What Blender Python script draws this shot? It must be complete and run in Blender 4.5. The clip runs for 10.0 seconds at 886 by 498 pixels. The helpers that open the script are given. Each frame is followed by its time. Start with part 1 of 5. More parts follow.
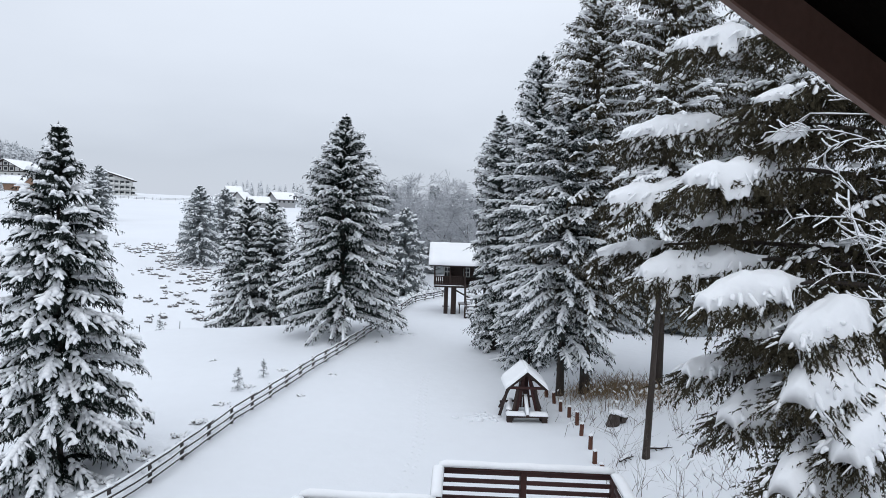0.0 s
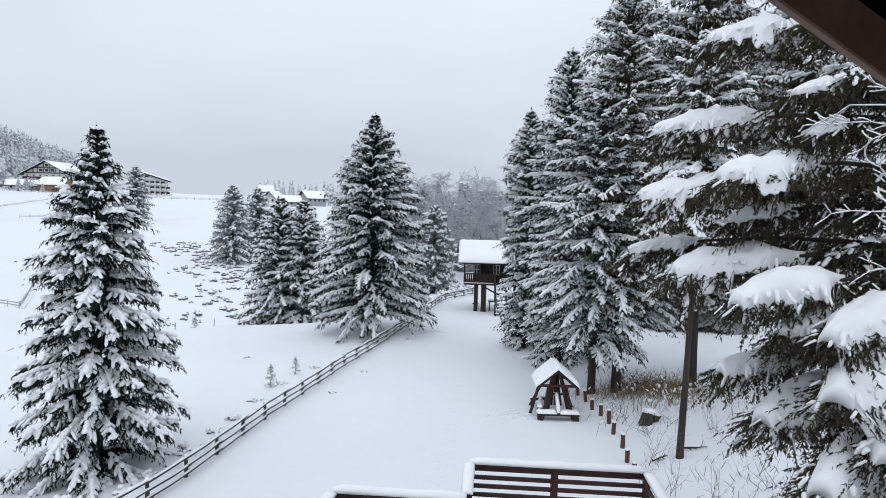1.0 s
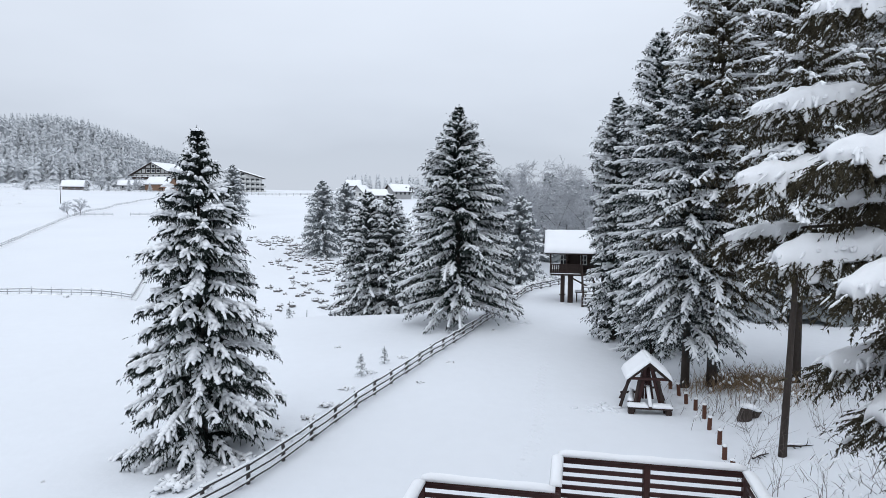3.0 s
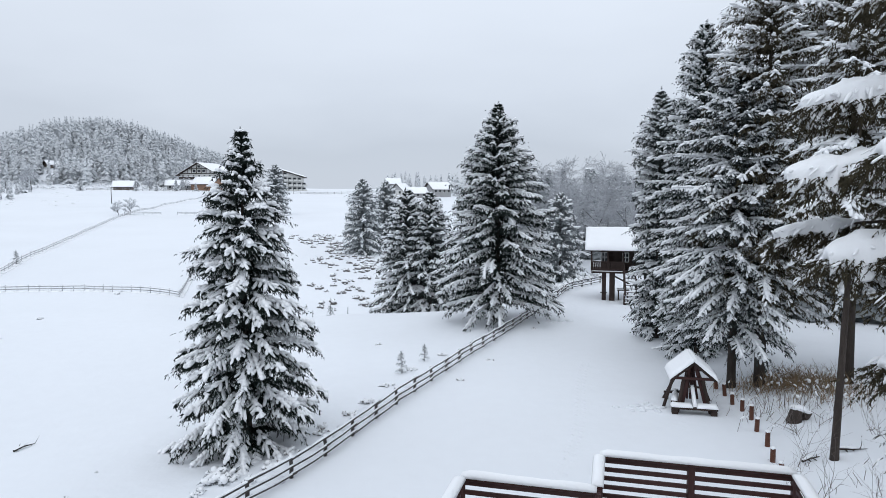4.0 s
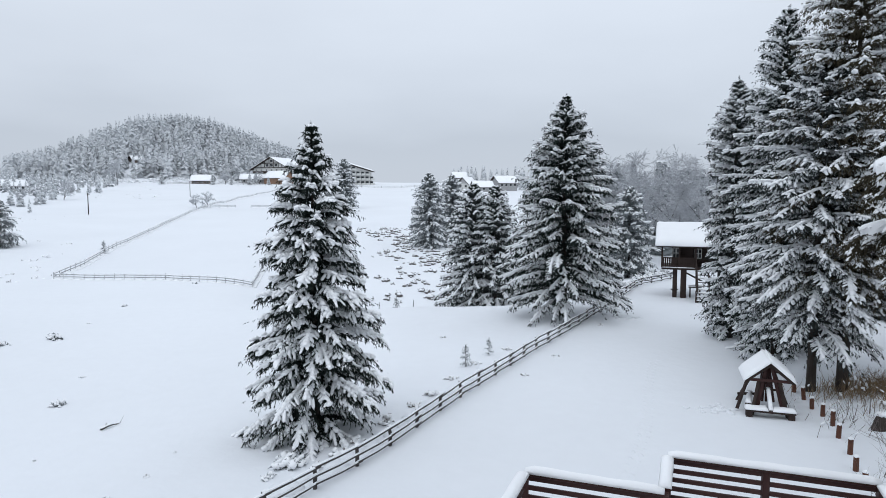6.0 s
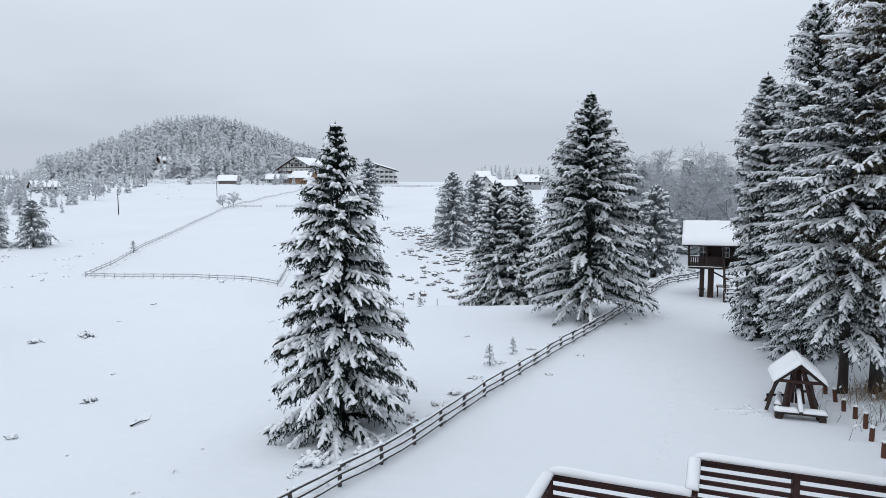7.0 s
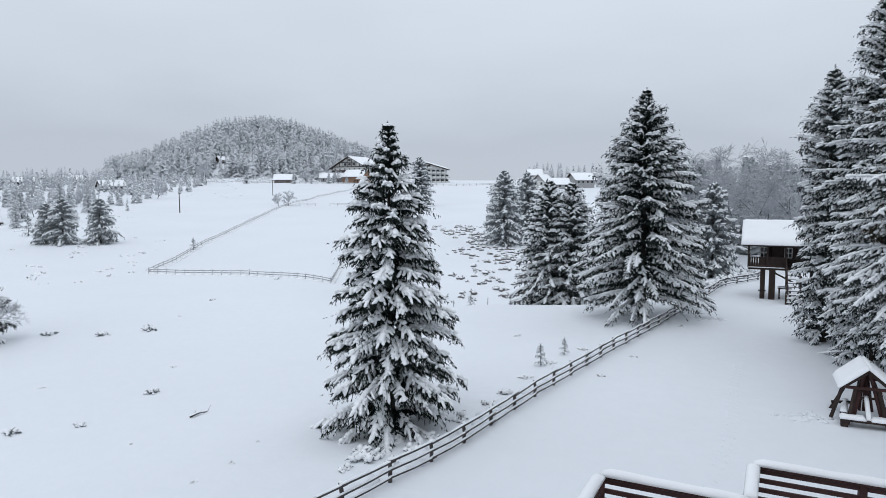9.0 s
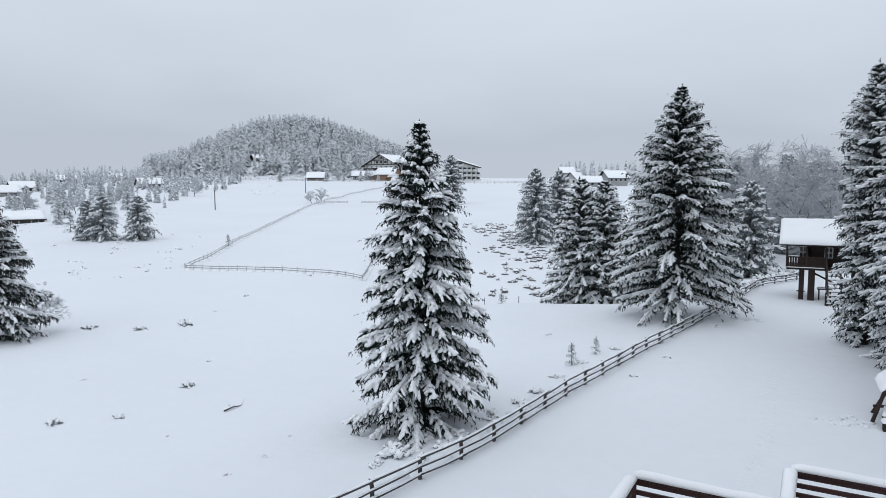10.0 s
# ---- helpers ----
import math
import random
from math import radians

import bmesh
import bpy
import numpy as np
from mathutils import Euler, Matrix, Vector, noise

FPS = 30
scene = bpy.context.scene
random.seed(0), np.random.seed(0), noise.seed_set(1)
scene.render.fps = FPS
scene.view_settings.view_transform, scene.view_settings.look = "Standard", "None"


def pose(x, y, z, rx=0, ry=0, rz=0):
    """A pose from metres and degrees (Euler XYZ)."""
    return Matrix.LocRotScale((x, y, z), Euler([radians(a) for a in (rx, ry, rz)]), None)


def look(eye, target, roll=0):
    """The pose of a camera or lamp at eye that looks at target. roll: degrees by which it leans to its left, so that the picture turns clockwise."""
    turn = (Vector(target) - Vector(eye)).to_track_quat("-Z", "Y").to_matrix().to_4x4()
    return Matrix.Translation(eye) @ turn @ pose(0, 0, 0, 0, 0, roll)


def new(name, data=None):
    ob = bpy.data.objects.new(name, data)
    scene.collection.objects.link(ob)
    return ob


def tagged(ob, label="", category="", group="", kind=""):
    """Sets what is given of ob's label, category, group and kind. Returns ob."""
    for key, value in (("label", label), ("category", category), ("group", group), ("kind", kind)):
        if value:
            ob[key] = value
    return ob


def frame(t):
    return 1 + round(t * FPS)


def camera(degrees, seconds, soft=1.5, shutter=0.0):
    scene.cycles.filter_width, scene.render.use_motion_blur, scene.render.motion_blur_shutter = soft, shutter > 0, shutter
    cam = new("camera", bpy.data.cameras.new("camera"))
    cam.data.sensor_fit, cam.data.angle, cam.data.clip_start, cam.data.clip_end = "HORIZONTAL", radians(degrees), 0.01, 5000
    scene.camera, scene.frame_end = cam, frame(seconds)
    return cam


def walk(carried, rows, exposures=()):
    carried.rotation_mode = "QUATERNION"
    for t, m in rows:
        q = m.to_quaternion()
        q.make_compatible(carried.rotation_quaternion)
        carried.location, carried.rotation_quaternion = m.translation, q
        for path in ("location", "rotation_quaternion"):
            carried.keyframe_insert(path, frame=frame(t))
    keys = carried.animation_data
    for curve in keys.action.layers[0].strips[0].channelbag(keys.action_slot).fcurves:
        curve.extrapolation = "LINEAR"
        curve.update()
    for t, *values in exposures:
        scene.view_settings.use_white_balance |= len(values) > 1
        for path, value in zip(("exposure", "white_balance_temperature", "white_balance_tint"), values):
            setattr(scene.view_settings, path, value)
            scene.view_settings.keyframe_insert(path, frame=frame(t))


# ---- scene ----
EYE = 8.6
cam = camera(68.0, 10.0, soft=0.5)
# seconds, yaw, pitch, roll: the camera turns on the spot, on an attic balcony
ROWS = [
    (0.0, -14.70, -2.91, -1.97),
    (0.5, -13.67, -3.04, -1.79),
    (1.0, -12.13, -3.20, -1.55),
    (1.5, -10.67, -3.57, -1.44),
    (2.0, -8.87, -3.96, -1.02),
    (2.5, -6.80, -4.00, -0.67),
    (4.0, -1.35, -4.31, 0.04),
    (4.5, 0.00, -4.50, 0.00),
    (5.0, 1.48, -4.87, -0.05),
    (5.5, 3.08, -4.83, -0.09),
    (7.0, 6.44, -4.92, 0.17),
    (7.5, 7.57, -4.93, 0.28),
    (8.0, 8.75, -5.12, 0.36),
    (8.5, 9.74, -4.99, 0.38),
    (9.0, 10.89, -5.03, 0.24),
    (9.5, 12.11, -4.98, 0.02),
    (10.0, 13.60, -5.21, 0.18),
]
# the clip's camera darkens and cools a little on the way
EXPOSURES = [(0.0, 0.25, 6080, 9), (2.5, 0.24, 6030, 9), (5.0, 0.19, 6030, 8), (7.5, 0.10, 6020, 8), (10.0, 0.03, 6020, 8)]
walk(cam, [(t, pose(0, 0, EYE, 90 + pitch, roll, yaw)) for t, yaw, pitch, roll in ROWS], EXPOSURES)

# ---- overcast daylight ----
world = bpy.data.worlds.new("overcast")
scene.world = world
world.use_nodes = True
wn, wl = world.node_tree.nodes, world.node_tree.links
wn.clear()


def wnode(kind, **values):
    node = wn.new(kind)
    for key, value in values.items():
        node.inputs[key].default_value = value
    return node


coord = wn.new("ShaderNodeTexCoord")
sep = wn.new("ShaderNodeSeparateXYZ")
wl.new(coord.outputs["Generated"], sep.inputs[0])
ramp = wn.new("ShaderNodeValToRGB")
ramp.color_ramp.elements[0].position = 0.0
ramp.color_ramp.elements[0].color = (0.53, 0.55, 0.59, 1)
ramp.color_ramp.elements[1].position = 1.0
ramp.color_ramp.elements[1].color = (0.80, 0.82, 0.86, 1)
for at, col in ((0.06, (0.52, 0.54, 0.58, 1)), (0.16, (0.62, 0.64, 0.68, 1)), (0.32, (0.72, 0.74, 0.78, 1))):
    ramp.color_ramp.elements.new(at).color = col
cloud = wnode("ShaderNodeTexNoise", Scale=2.2, Detail=5.0, Roughness=0.5)
stretch = wn.new("ShaderNodeMapping")
stretch.inputs["Scale"].default_value = (1.0, 1.0, 3.0)
wl.new(coord.outputs["Generated"], stretch.inputs["Vector"])
wl.new(stretch.outputs[0], cloud.inputs["Vector"])
lift = wn.new("ShaderNodeMath")
lift.operation = "MULTIPLY_ADD"
lift.inputs[1].default_value, lift.inputs[2].default_value = 0.22, -0.11
wl.new(cloud.outputs[0], lift.inputs[0])
height = wn.new("ShaderNodeMath")
height.operation = "ADD"
wl.new(sep.outputs[2], height.inputs[0])
wl.new(lift.outputs[0], height.inputs[1])
wl.new(height.outputs[0], ramp.inputs[0])
sky = wn.new("ShaderNodeTexSky")
sky.sky_type, sky.sun_disc = "NISHITA", False
sky.sun_elevation, sky.sun_rotation = radians(32), radians(200)
veil = wn.new("ShaderNodeMixRGB")
veil.inputs[0].default_value = 0.97
skydim = wn.new("ShaderNodeMixRGB")
skydim.blend_type = "MULTIPLY"
skydim.inputs[0].default_value = 1.0
skydim.inputs[2].default_value = (0.1, 0.1, 0.1, 1)
wl.new(sky.outputs[0], skydim.inputs[1])
wl.new(skydim.outputs[0], veil.inputs[1])
wl.new(ramp.outputs[0], veil.inputs[2])
back = wnode("ShaderNodeBackground", Strength=1.0)
wl.new(veil.outputs[0], back.inputs[0])
wout = wn.new("ShaderNodeOutputWorld")
wl.new(back.outputs[0], wout.inputs[0])

sun = new("sun", bpy.data.lights.new("sun", "SUN"))
sun.data.energy, sun.data.angle, sun.data.color = 0.5, radians(50), (1.0, 0.98, 0.95)
sun.matrix_world = look((0, 0, 60), (6, 20, 20))
tagged(sun, "soft sun behind thick cloud", "sun", kind="structure")


# ---- materials ----
def material(name, colour, rough=0.8, vary=0.25, scale=3.0, fine=40.0, bump=0.2, bump_scale=None, stretch=(1, 1, 1), island=0.0, other=None, metal=0.0, spec=0.3, dist=0.02):
    """A surface with variation at two scales and fine relief."""
    mat = bpy.data.materials.new(name)
    mat.use_nodes = True
    n, l = mat.node_tree.nodes, mat.node_tree.links
    bsdf = n["Principled BSDF"]
    tc = n.new("ShaderNodeTexCoord")
    mp = n.new("ShaderNodeMapping")
    mp.inputs["Scale"].default_value = stretch
    l.new(tc.outputs["Object"], mp.inputs[0])
    big, small = n.new("ShaderNodeTexNoise"), n.new("ShaderNodeTexNoise")
    big.inputs["Scale"].default_value, small.inputs["Scale"].default_value = scale, fine
    big.inputs["Detail"].default_value = 4
    small.inputs["Detail"].default_value = 3
    l.new(mp.outputs[0], big.inputs["Vector"])
    l.new(mp.outputs[0], small.inputs["Vector"])
    mix = n.new("ShaderNodeMixRGB")
    dark = tuple(c * (1 - vary) for c in colour)
    mix.inputs[1].default_value = (*dark, 1)
    mix.inputs[2].default_value = (*(other or tuple(min(1, c * (1 + vary)) for c in colour)), 1)
    add = n.new("ShaderNodeMath")
    add.operation = "MULTIPLY_ADD"
    add.inputs[1].default_value = 0.5
    l.new(small.outputs[0], add.inputs[0])
    half = n.new("ShaderNodeMath")
    half.operation = "MULTIPLY_ADD"
    half.inputs[1].default_value, half.inputs[2].default_value = 1.6, -0.55
    l.new(big.outputs[0], half.inputs[0])
    l.new(half.outputs[0], add.inputs[2])
    last = add
    if island:
        geo = n.new("ShaderNodeNewGeometry")
        shift = n.new("ShaderNodeMath")
        shift.operation = "MULTIPLY_ADD"
        shift.inputs[1].default_value = island
        l.new(geo.outputs["Random Per Island"], shift.inputs[0])
        l.new(add.outputs[0], shift.inputs[2])
        last = shift
    l.new(last.outputs[0], mix.inputs[0])
    mix.use_clamp = True
    l.new(mix.outputs[0], bsdf.inputs["Base Color"])
    bsdf.inputs["Roughness"].default_value = rough
    bsdf.inputs["Metallic"].default_value = metal
    bsdf.inputs["Specular IOR Level"].default_value = spec
    if bump:
        relief = n.new("ShaderNodeBump")
        relief.inputs["Strength"].default_value = bump
        relief.inputs["Distance"].default_value = dist
        tex = small
        if bump_scale:
            tex = n.new("ShaderNodeTexNoise")
            tex.inputs["Scale"].default_value = bump_scale
            tex.inputs["Detail"].default_value = 5
            l.new(mp.outputs[0], tex.inputs["Vector"])
        l.new(tex.outputs[0], relief.inputs["Height"])
        l.new(relief.outputs[0], bsdf.inputs["Normal"])
    return mat


SNOW = material("snow", (0.93, 0.94, 0.955), 0.75, 0.03, 0.6, 30, 0.25, 14, dist=0.03, spec=0.2)
FIELD = material("snow_field", (0.80, 0.82, 0.85), 0.8, 0.035, 0.05, 1.2, 0.35, 1.6, dist=0.12, spec=0.2)
NEEDLE = material("spruce_needles", (0.015, 0.021, 0.018), 0.85, 0.45, 0.8, 12, 0, island=0.5, spec=0.12)
NEEDLE_WARM = material("spruce_needles_olive", (0.044, 0.038, 0.024), 0.85, 0.5, 0.8, 12, 0, island=0.5, spec=0.12)
# frost on near bushes, and haze over far spruces, both in one colour
FROST_HAZE = material("frosted_hazed_needles", (0.15, 0.165, 0.17), 0.85, 0.45, 0.4, 6, 0, island=0.5)
BARK = material("bark", (0.05, 0.04, 0.034), 0.9, 0.45, 3, 26, 0.9, stretch=(1, 1, 0.25), dist=0.05)
GROVE_NEEDLE = material("grove_needles", (0.032, 0.038, 0.036), 0.85, 0.5, 0.8, 12, 0, island=0.6, spec=0.12)
HEATH = material("heath_twigs", (0.12, 0.112, 0.108), 0.9, 0.45, 0.8, 9, 0.3, island=0.6)
TWIG = material("bare_twigs", (0.13, 0.11, 0.10), 0.9, 0.3, 2, 20, 0, island=0.4)
FENCE_FROST = material("frosted_fence_wood", (0.40, 0.405, 0.415), 0.9, 0.4, 1.5, 12, 0.2)
FROST = material("frosted_twigs", (0.40, 0.41, 0.43), 0.9, 0.35, 2, 20, 0, island=0.6)
GRASS = material("dry_grass", (0.20, 0.145, 0.09), 0.9, 0.4, 2, 20, 0, island=0.6)
WOOD_RED = material("red_brown_stained_wood", (0.048, 0.019, 0.017), 0.5, 0.35, 2, 30, 0.3, stretch=(1, 1, 1), dist=0.006)
WOOD_DARK = material("dark_stained_wood", (0.035, 0.022, 0.018), 0.6, 0.4, 2, 30, 0.4, dist=0.008)
WOOD_ORANGE = material("orange_stained_log", (0.105, 0.042, 0.025), 0.6, 0.4, 3, 30, 0.4, dist=0.008)
WOOD_GREY = material("weathered_grey_wood", (0.07, 0.063, 0.06), 0.85, 0.4, 3, 35, 0.5, dist=0.008)
PLASTER = material("white_plaster", (0.62, 0.62, 0.60), 0.85, 0.08, 0.5, 8, 0.1)
PLASTER_GREY = material("grey_plaster", (0.40, 0.40, 0.40), 0.85, 0.12, 0.5, 8, 0.1)
BARN_WARM = material("orange_brown_boards", (0.27, 0.17, 0.115), 0.85, 0.3, 0.7, 9, 0.2)
BARN = material("brown_boards", (0.17, 0.135, 0.11), 0.85, 0.3, 0.7, 9, 0.2)
STONE = material("dark_stone", (0.11, 0.11, 0.11), 0.9, 0.3, 3, 25, 0.4)
# base colour near black: the shade under the overhang is put into it
SOFFIT = material("shade_dark_soffit_boards", (0.003, 0.0025, 0.002), 0.95, 0.4, 2, 25, 0.3, stretch=(1, 6, 1), spec=0.02)
FASCIA = material("brown_fascia_board", (0.15, 0.085, 0.066), 0.5, 0.3, 3, 40, 0.3, stretch=(1, 5, 1), dist=0.004)
GLASS = material("dark_window_glass", (0.03, 0.035, 0.04), 0.08, 0.2, 1, 6, 0, spec=0.6)


# ---- mesh tools ----
def mesh(name, verts, faces, mat, smooth=False):
    me = bpy.data.meshes.new(name)
    me.from_pydata([tuple(v) for v in verts], [], faces)
    for m in mat if isinstance(mat, (list, tuple)) else (mat,):
        me.materials.append(m)
    if smooth:
        me.polygons.foreach_set("use_smooth", [True] * len(me.polygons))
    me.update()
    return me


def mesh_np(name, verts, tris, mat, smooth=False):
    """A mesh out of arrays of places and triangles."""
    me = bpy.data.meshes.new(name)
    n = len(tris)
    me.vertices.add(len(verts))
    me.vertices.foreach_set("co", np.ascontiguousarray(verts, dtype=np.float32).ravel())
    me.loops.add(n * 3)
    me.loops.foreach_set("vertex_index", np.ascontiguousarray(tris, dtype=np.int32).ravel())
    me.polygons.add(n)
    me.polygons.foreach_set("loop_start", np.arange(0, n * 3, 3, dtype=np.int32))
    me.polygons.foreach_set("use_smooth", np.full(n, smooth))
    me.materials.append(mat)
    me.update(calc_edges=True)
    me.validate()
    return me


class Build:
    """Collects pieces of one mesh."""

    def __init__(self):
        self.v, self.f = [], []

    def add(self, verts, faces):
        k = len(self.v)
        self.v += [tuple(p) for p in verts]
        self.f += [tuple(i + k for i in q) for q in faces]
        return self

    def beam(self, a, b, w, h, chamfer=0.15, up=(0, 0, 1)):
        """A beam from a to b, w wide and h high, with chamfered edges."""
        a, b, up = Vector(a), Vector(b), Vector(up)
        d = (b - a).normalized()
        if abs(d.dot(up)) > 0.98:
            up = Vector((0, 1, 0))
        s = d.cross(up).normalized()
        u = s.cross(d)
        c = min(w, h) * chamfer
        ring = [(-w / 2 + c, -h / 2), (w / 2 - c, -h / 2), (w / 2, -h / 2 + c), (w / 2, h / 2 - c), (w / 2 - c, h / 2), (-w / 2 + c, h / 2), (-w / 2, h / 2 - c), (-w / 2, -h / 2 + c)]
        vs = [p + s * x + u * y for p in (a, b) for x, y in ring]
        return self.add(vs, [(i, (i + 1) % 8, 8 + (i + 1) % 8, 8 + i) for i in range(8)] + [tuple(range(7, -1, -1)), tuple(range(8, 16))])

    def tube(self, pts, radii, sides=8, caps=True):
        pts = [Vector(p) for p in pts]
        vs, fs = [], []
        for i, p in enumerate(pts):
            d = (pts[min(i + 1, len(pts) - 1)] - pts[max(i - 1, 0)]).normalized()
            s = d.cross(Vector((0.13, 1, 0.21))).normalized()
            u = s.cross(d)
            vs += [p + (s * math.cos(a) + u * math.sin(a)) * radii[i] for a in [2 * math.pi * k / sides for k in range(sides)]]
        for i in range(len(pts) - 1):
            for k in range(sides):
                j = (k + 1) % sides
                fs.append((i * sides + k, i * sides + j, (i + 1) * sides + j, (i + 1) * sides + k))
        if caps:
            fs += [tuple(range(sides - 1, -1, -1)), tuple(range((len(pts) - 1) * sides, len(pts) * sides))]
        return self.add(vs, fs)

    def box(self, x0, x1, y0, y1, z0, z1):
        vs = [(x, y, z) for z in (z0, z1) for x, y in ((x0, y0), (x1, y0), (x1, y1), (x0, y1))]
        return self.add(vs, [(3, 2, 1, 0), (4, 5, 6, 7), (0, 1, 5, 4), (1, 2, 6, 5), (2, 3, 7, 6), (3, 0, 4, 7)])

    def slab(self, o, u, v, thick, nu=16, nv=12, rough=0.25, seed=0.0, edge=0.18, sag=0.0):
        """A layer of snow on the parallelogram o + u + v, with rounded edges and an uneven top."""
        o, u, v = Vector(o), Vector(u), Vector(v)
        lu, lv = u.length, v.length
        vs, fs = [], []
        for layer in (1, 0):
            for i in range(nu + 1):
                for j in range(nv + 1):
                    a, b = i / nu, j / nv
                    p = o + u * a + v * b
                    e = min(a * lu, (1 - a) * lu, b * lv, (1 - b) * lv)
                    k = min(1, e / edge)
                    rise = thick * (0.3 + 0.7 * math.sqrt(max(0, 1 - (1 - k) ** 2)))
                    rise *= 1 + rough * noise.noise(p * 1.7 + Vector((seed, 0, 0)))
                    vs.append(p + Vector((0, 0, rise - sag * (1 - k))) if layer else p + Vector((0, 0, 0.004 - sag * (1 - k))))
        n = (nu + 1) * (nv + 1)
        at = lambda i, j, l: l * n + i * (nv + 1) + j
        for i in range(nu):
            for j in range(nv):
                fs.append((at(i, j, 0), at(i + 1, j, 0), at(i + 1, j + 1, 0), at(i, j + 1, 0)))
                fs.append((at(i, j + 1, 1), at(i + 1, j + 1, 1), at(i + 1, j, 1), at(i, j, 1)))
        for i in range(nu):
            fs.append((at(i, 0, 1), at(i + 1, 0, 1), at(i + 1, 0, 0), at(i, 0, 0)))
            fs.append((at(i + 1, nv, 1), at(i, nv, 1), at(i, nv, 0), at(i + 1, nv, 0)))
        for j in range(nv):
            fs.append((at(0, j + 1, 1), at(0, j, 1), at(0, j, 0), at(0, j + 1, 0)))
            fs.append((at(nu, j, 1), at(nu, j + 1, 1), at(nu, j + 1, 0), at(nu, j, 0)))
        return self.add(vs, fs)

    def ridge(self, a, b, w, h, step=0.25, seed=0.0, uneven=0.35):
        """A rounded line of snow on top of a rail."""
        a, b = Vector(a), Vector(b)
        n = max(2, int((b - a).length / step))
        d = (b - a).normalized()
        s = d.cross(Vector((0, 0, 1))).normalized()
        vs, fs = [], []
        for i in range(n + 1):
            p = a.lerp(b, i / n)
            k = 1 + uneven * noise.noise(p * 2.3 + Vector((seed, 3, 0)))
            e = 0.55 if i in (0, n) else 1
            for t in (0, 36, 72, 108, 144, 180):
                vs.append(p + s * (math.cos(radians(t)) * w / 2 * (0.85 + 0.15 * k)) + Vector((0, 0, math.sin(radians(t)) * h * k * e)))
        for i in range(n):
            for k in range(6):
                j = (k + 1) % 6
                fs.append((i * 6 + k, i * 6 + j, (i + 1) * 6 + j, (i + 1) * 6 + k))
        fs += [tuple(range(5, -1, -1)), tuple(range(n * 6, n * 6 + 6))]
        return self.add(vs, fs)

    def lump(self, p, rx, ry, rz, seed=0.0, rings=6, sides=10):
        vs, fs = [], []
        p = Vector(p)
        for i in range(rings + 1):
            th = math.pi * i / rings
            for k in range(sides):
                a = 2 * math.pi * k / sides
                d = Vector((math.sin(th) * math.cos(a), math.sin(th) * math.sin(a), math.cos(th)))
                r = 1 + 0.3 * noise.noise(d * 1.6 + Vector((seed, seed * 0.7, 0)))
                vs.append(p + Vector((d.x * rx, d.y * ry, d.z * rz)) * r)
        for i in range(rings):
            for k in range(sides):
                j = (k + 1) % sides
                fs.append((i * sides + k, (i + 1) * sides + k, (i + 1) * sides + j, i * sides + j))
        return self.add(vs, fs)

    def mesh(self, name, mat, smooth=False):
        return mesh(name, self.v, self.f, mat, smooth)


def part(name, data, parent, label="", m=None):
    """Links a mesh as one object under a thing or part."""
    ob = new(name, data)
    ob.parent = parent
    if m is not None:
        ob.matrix_basis = m
    if label:
        ob["label"] = label
    return ob


def thing(name, m, label, category, group="", kind=""):
    ob = new(name)
    ob.matrix_world = m
    ob.empty_display_size = 0.2
    return tagged(ob, label, category, group, kind)


def polar(az, d):
    return d * math.sin(radians(az)), d * math.cos(radians(az))


# ---- the ground ----
def smooth(a, b, x):
    t = min(1.0, max(0.0, (x - a) / (b - a)))
    return t * t * (3 - 2 * t)


FENCE = [(-8.6, 11.2), (-5.73, 16.77), (-3.84, 20.48), (-2.12, 24.85), (-0.91, 27.93), (2.49, 36.01), (6.29, 44.34), (9.6, 52.5), (13.5, 62.2), (18.0, 67.3)]


def left_of_fence(x, y):
    """How far a place lies to the valley's side of the fence line."""
    for (x0, y0), (x1, y1) in zip(FENCE, FENCE[1:]):
        if y < y1 or (x1, y1) == FENCE[-1]:
            fx = x0 + (x1 - x0) * (y - y0) / (y1 - y0)
            return (fx - x) * 0.92
    return 0.0


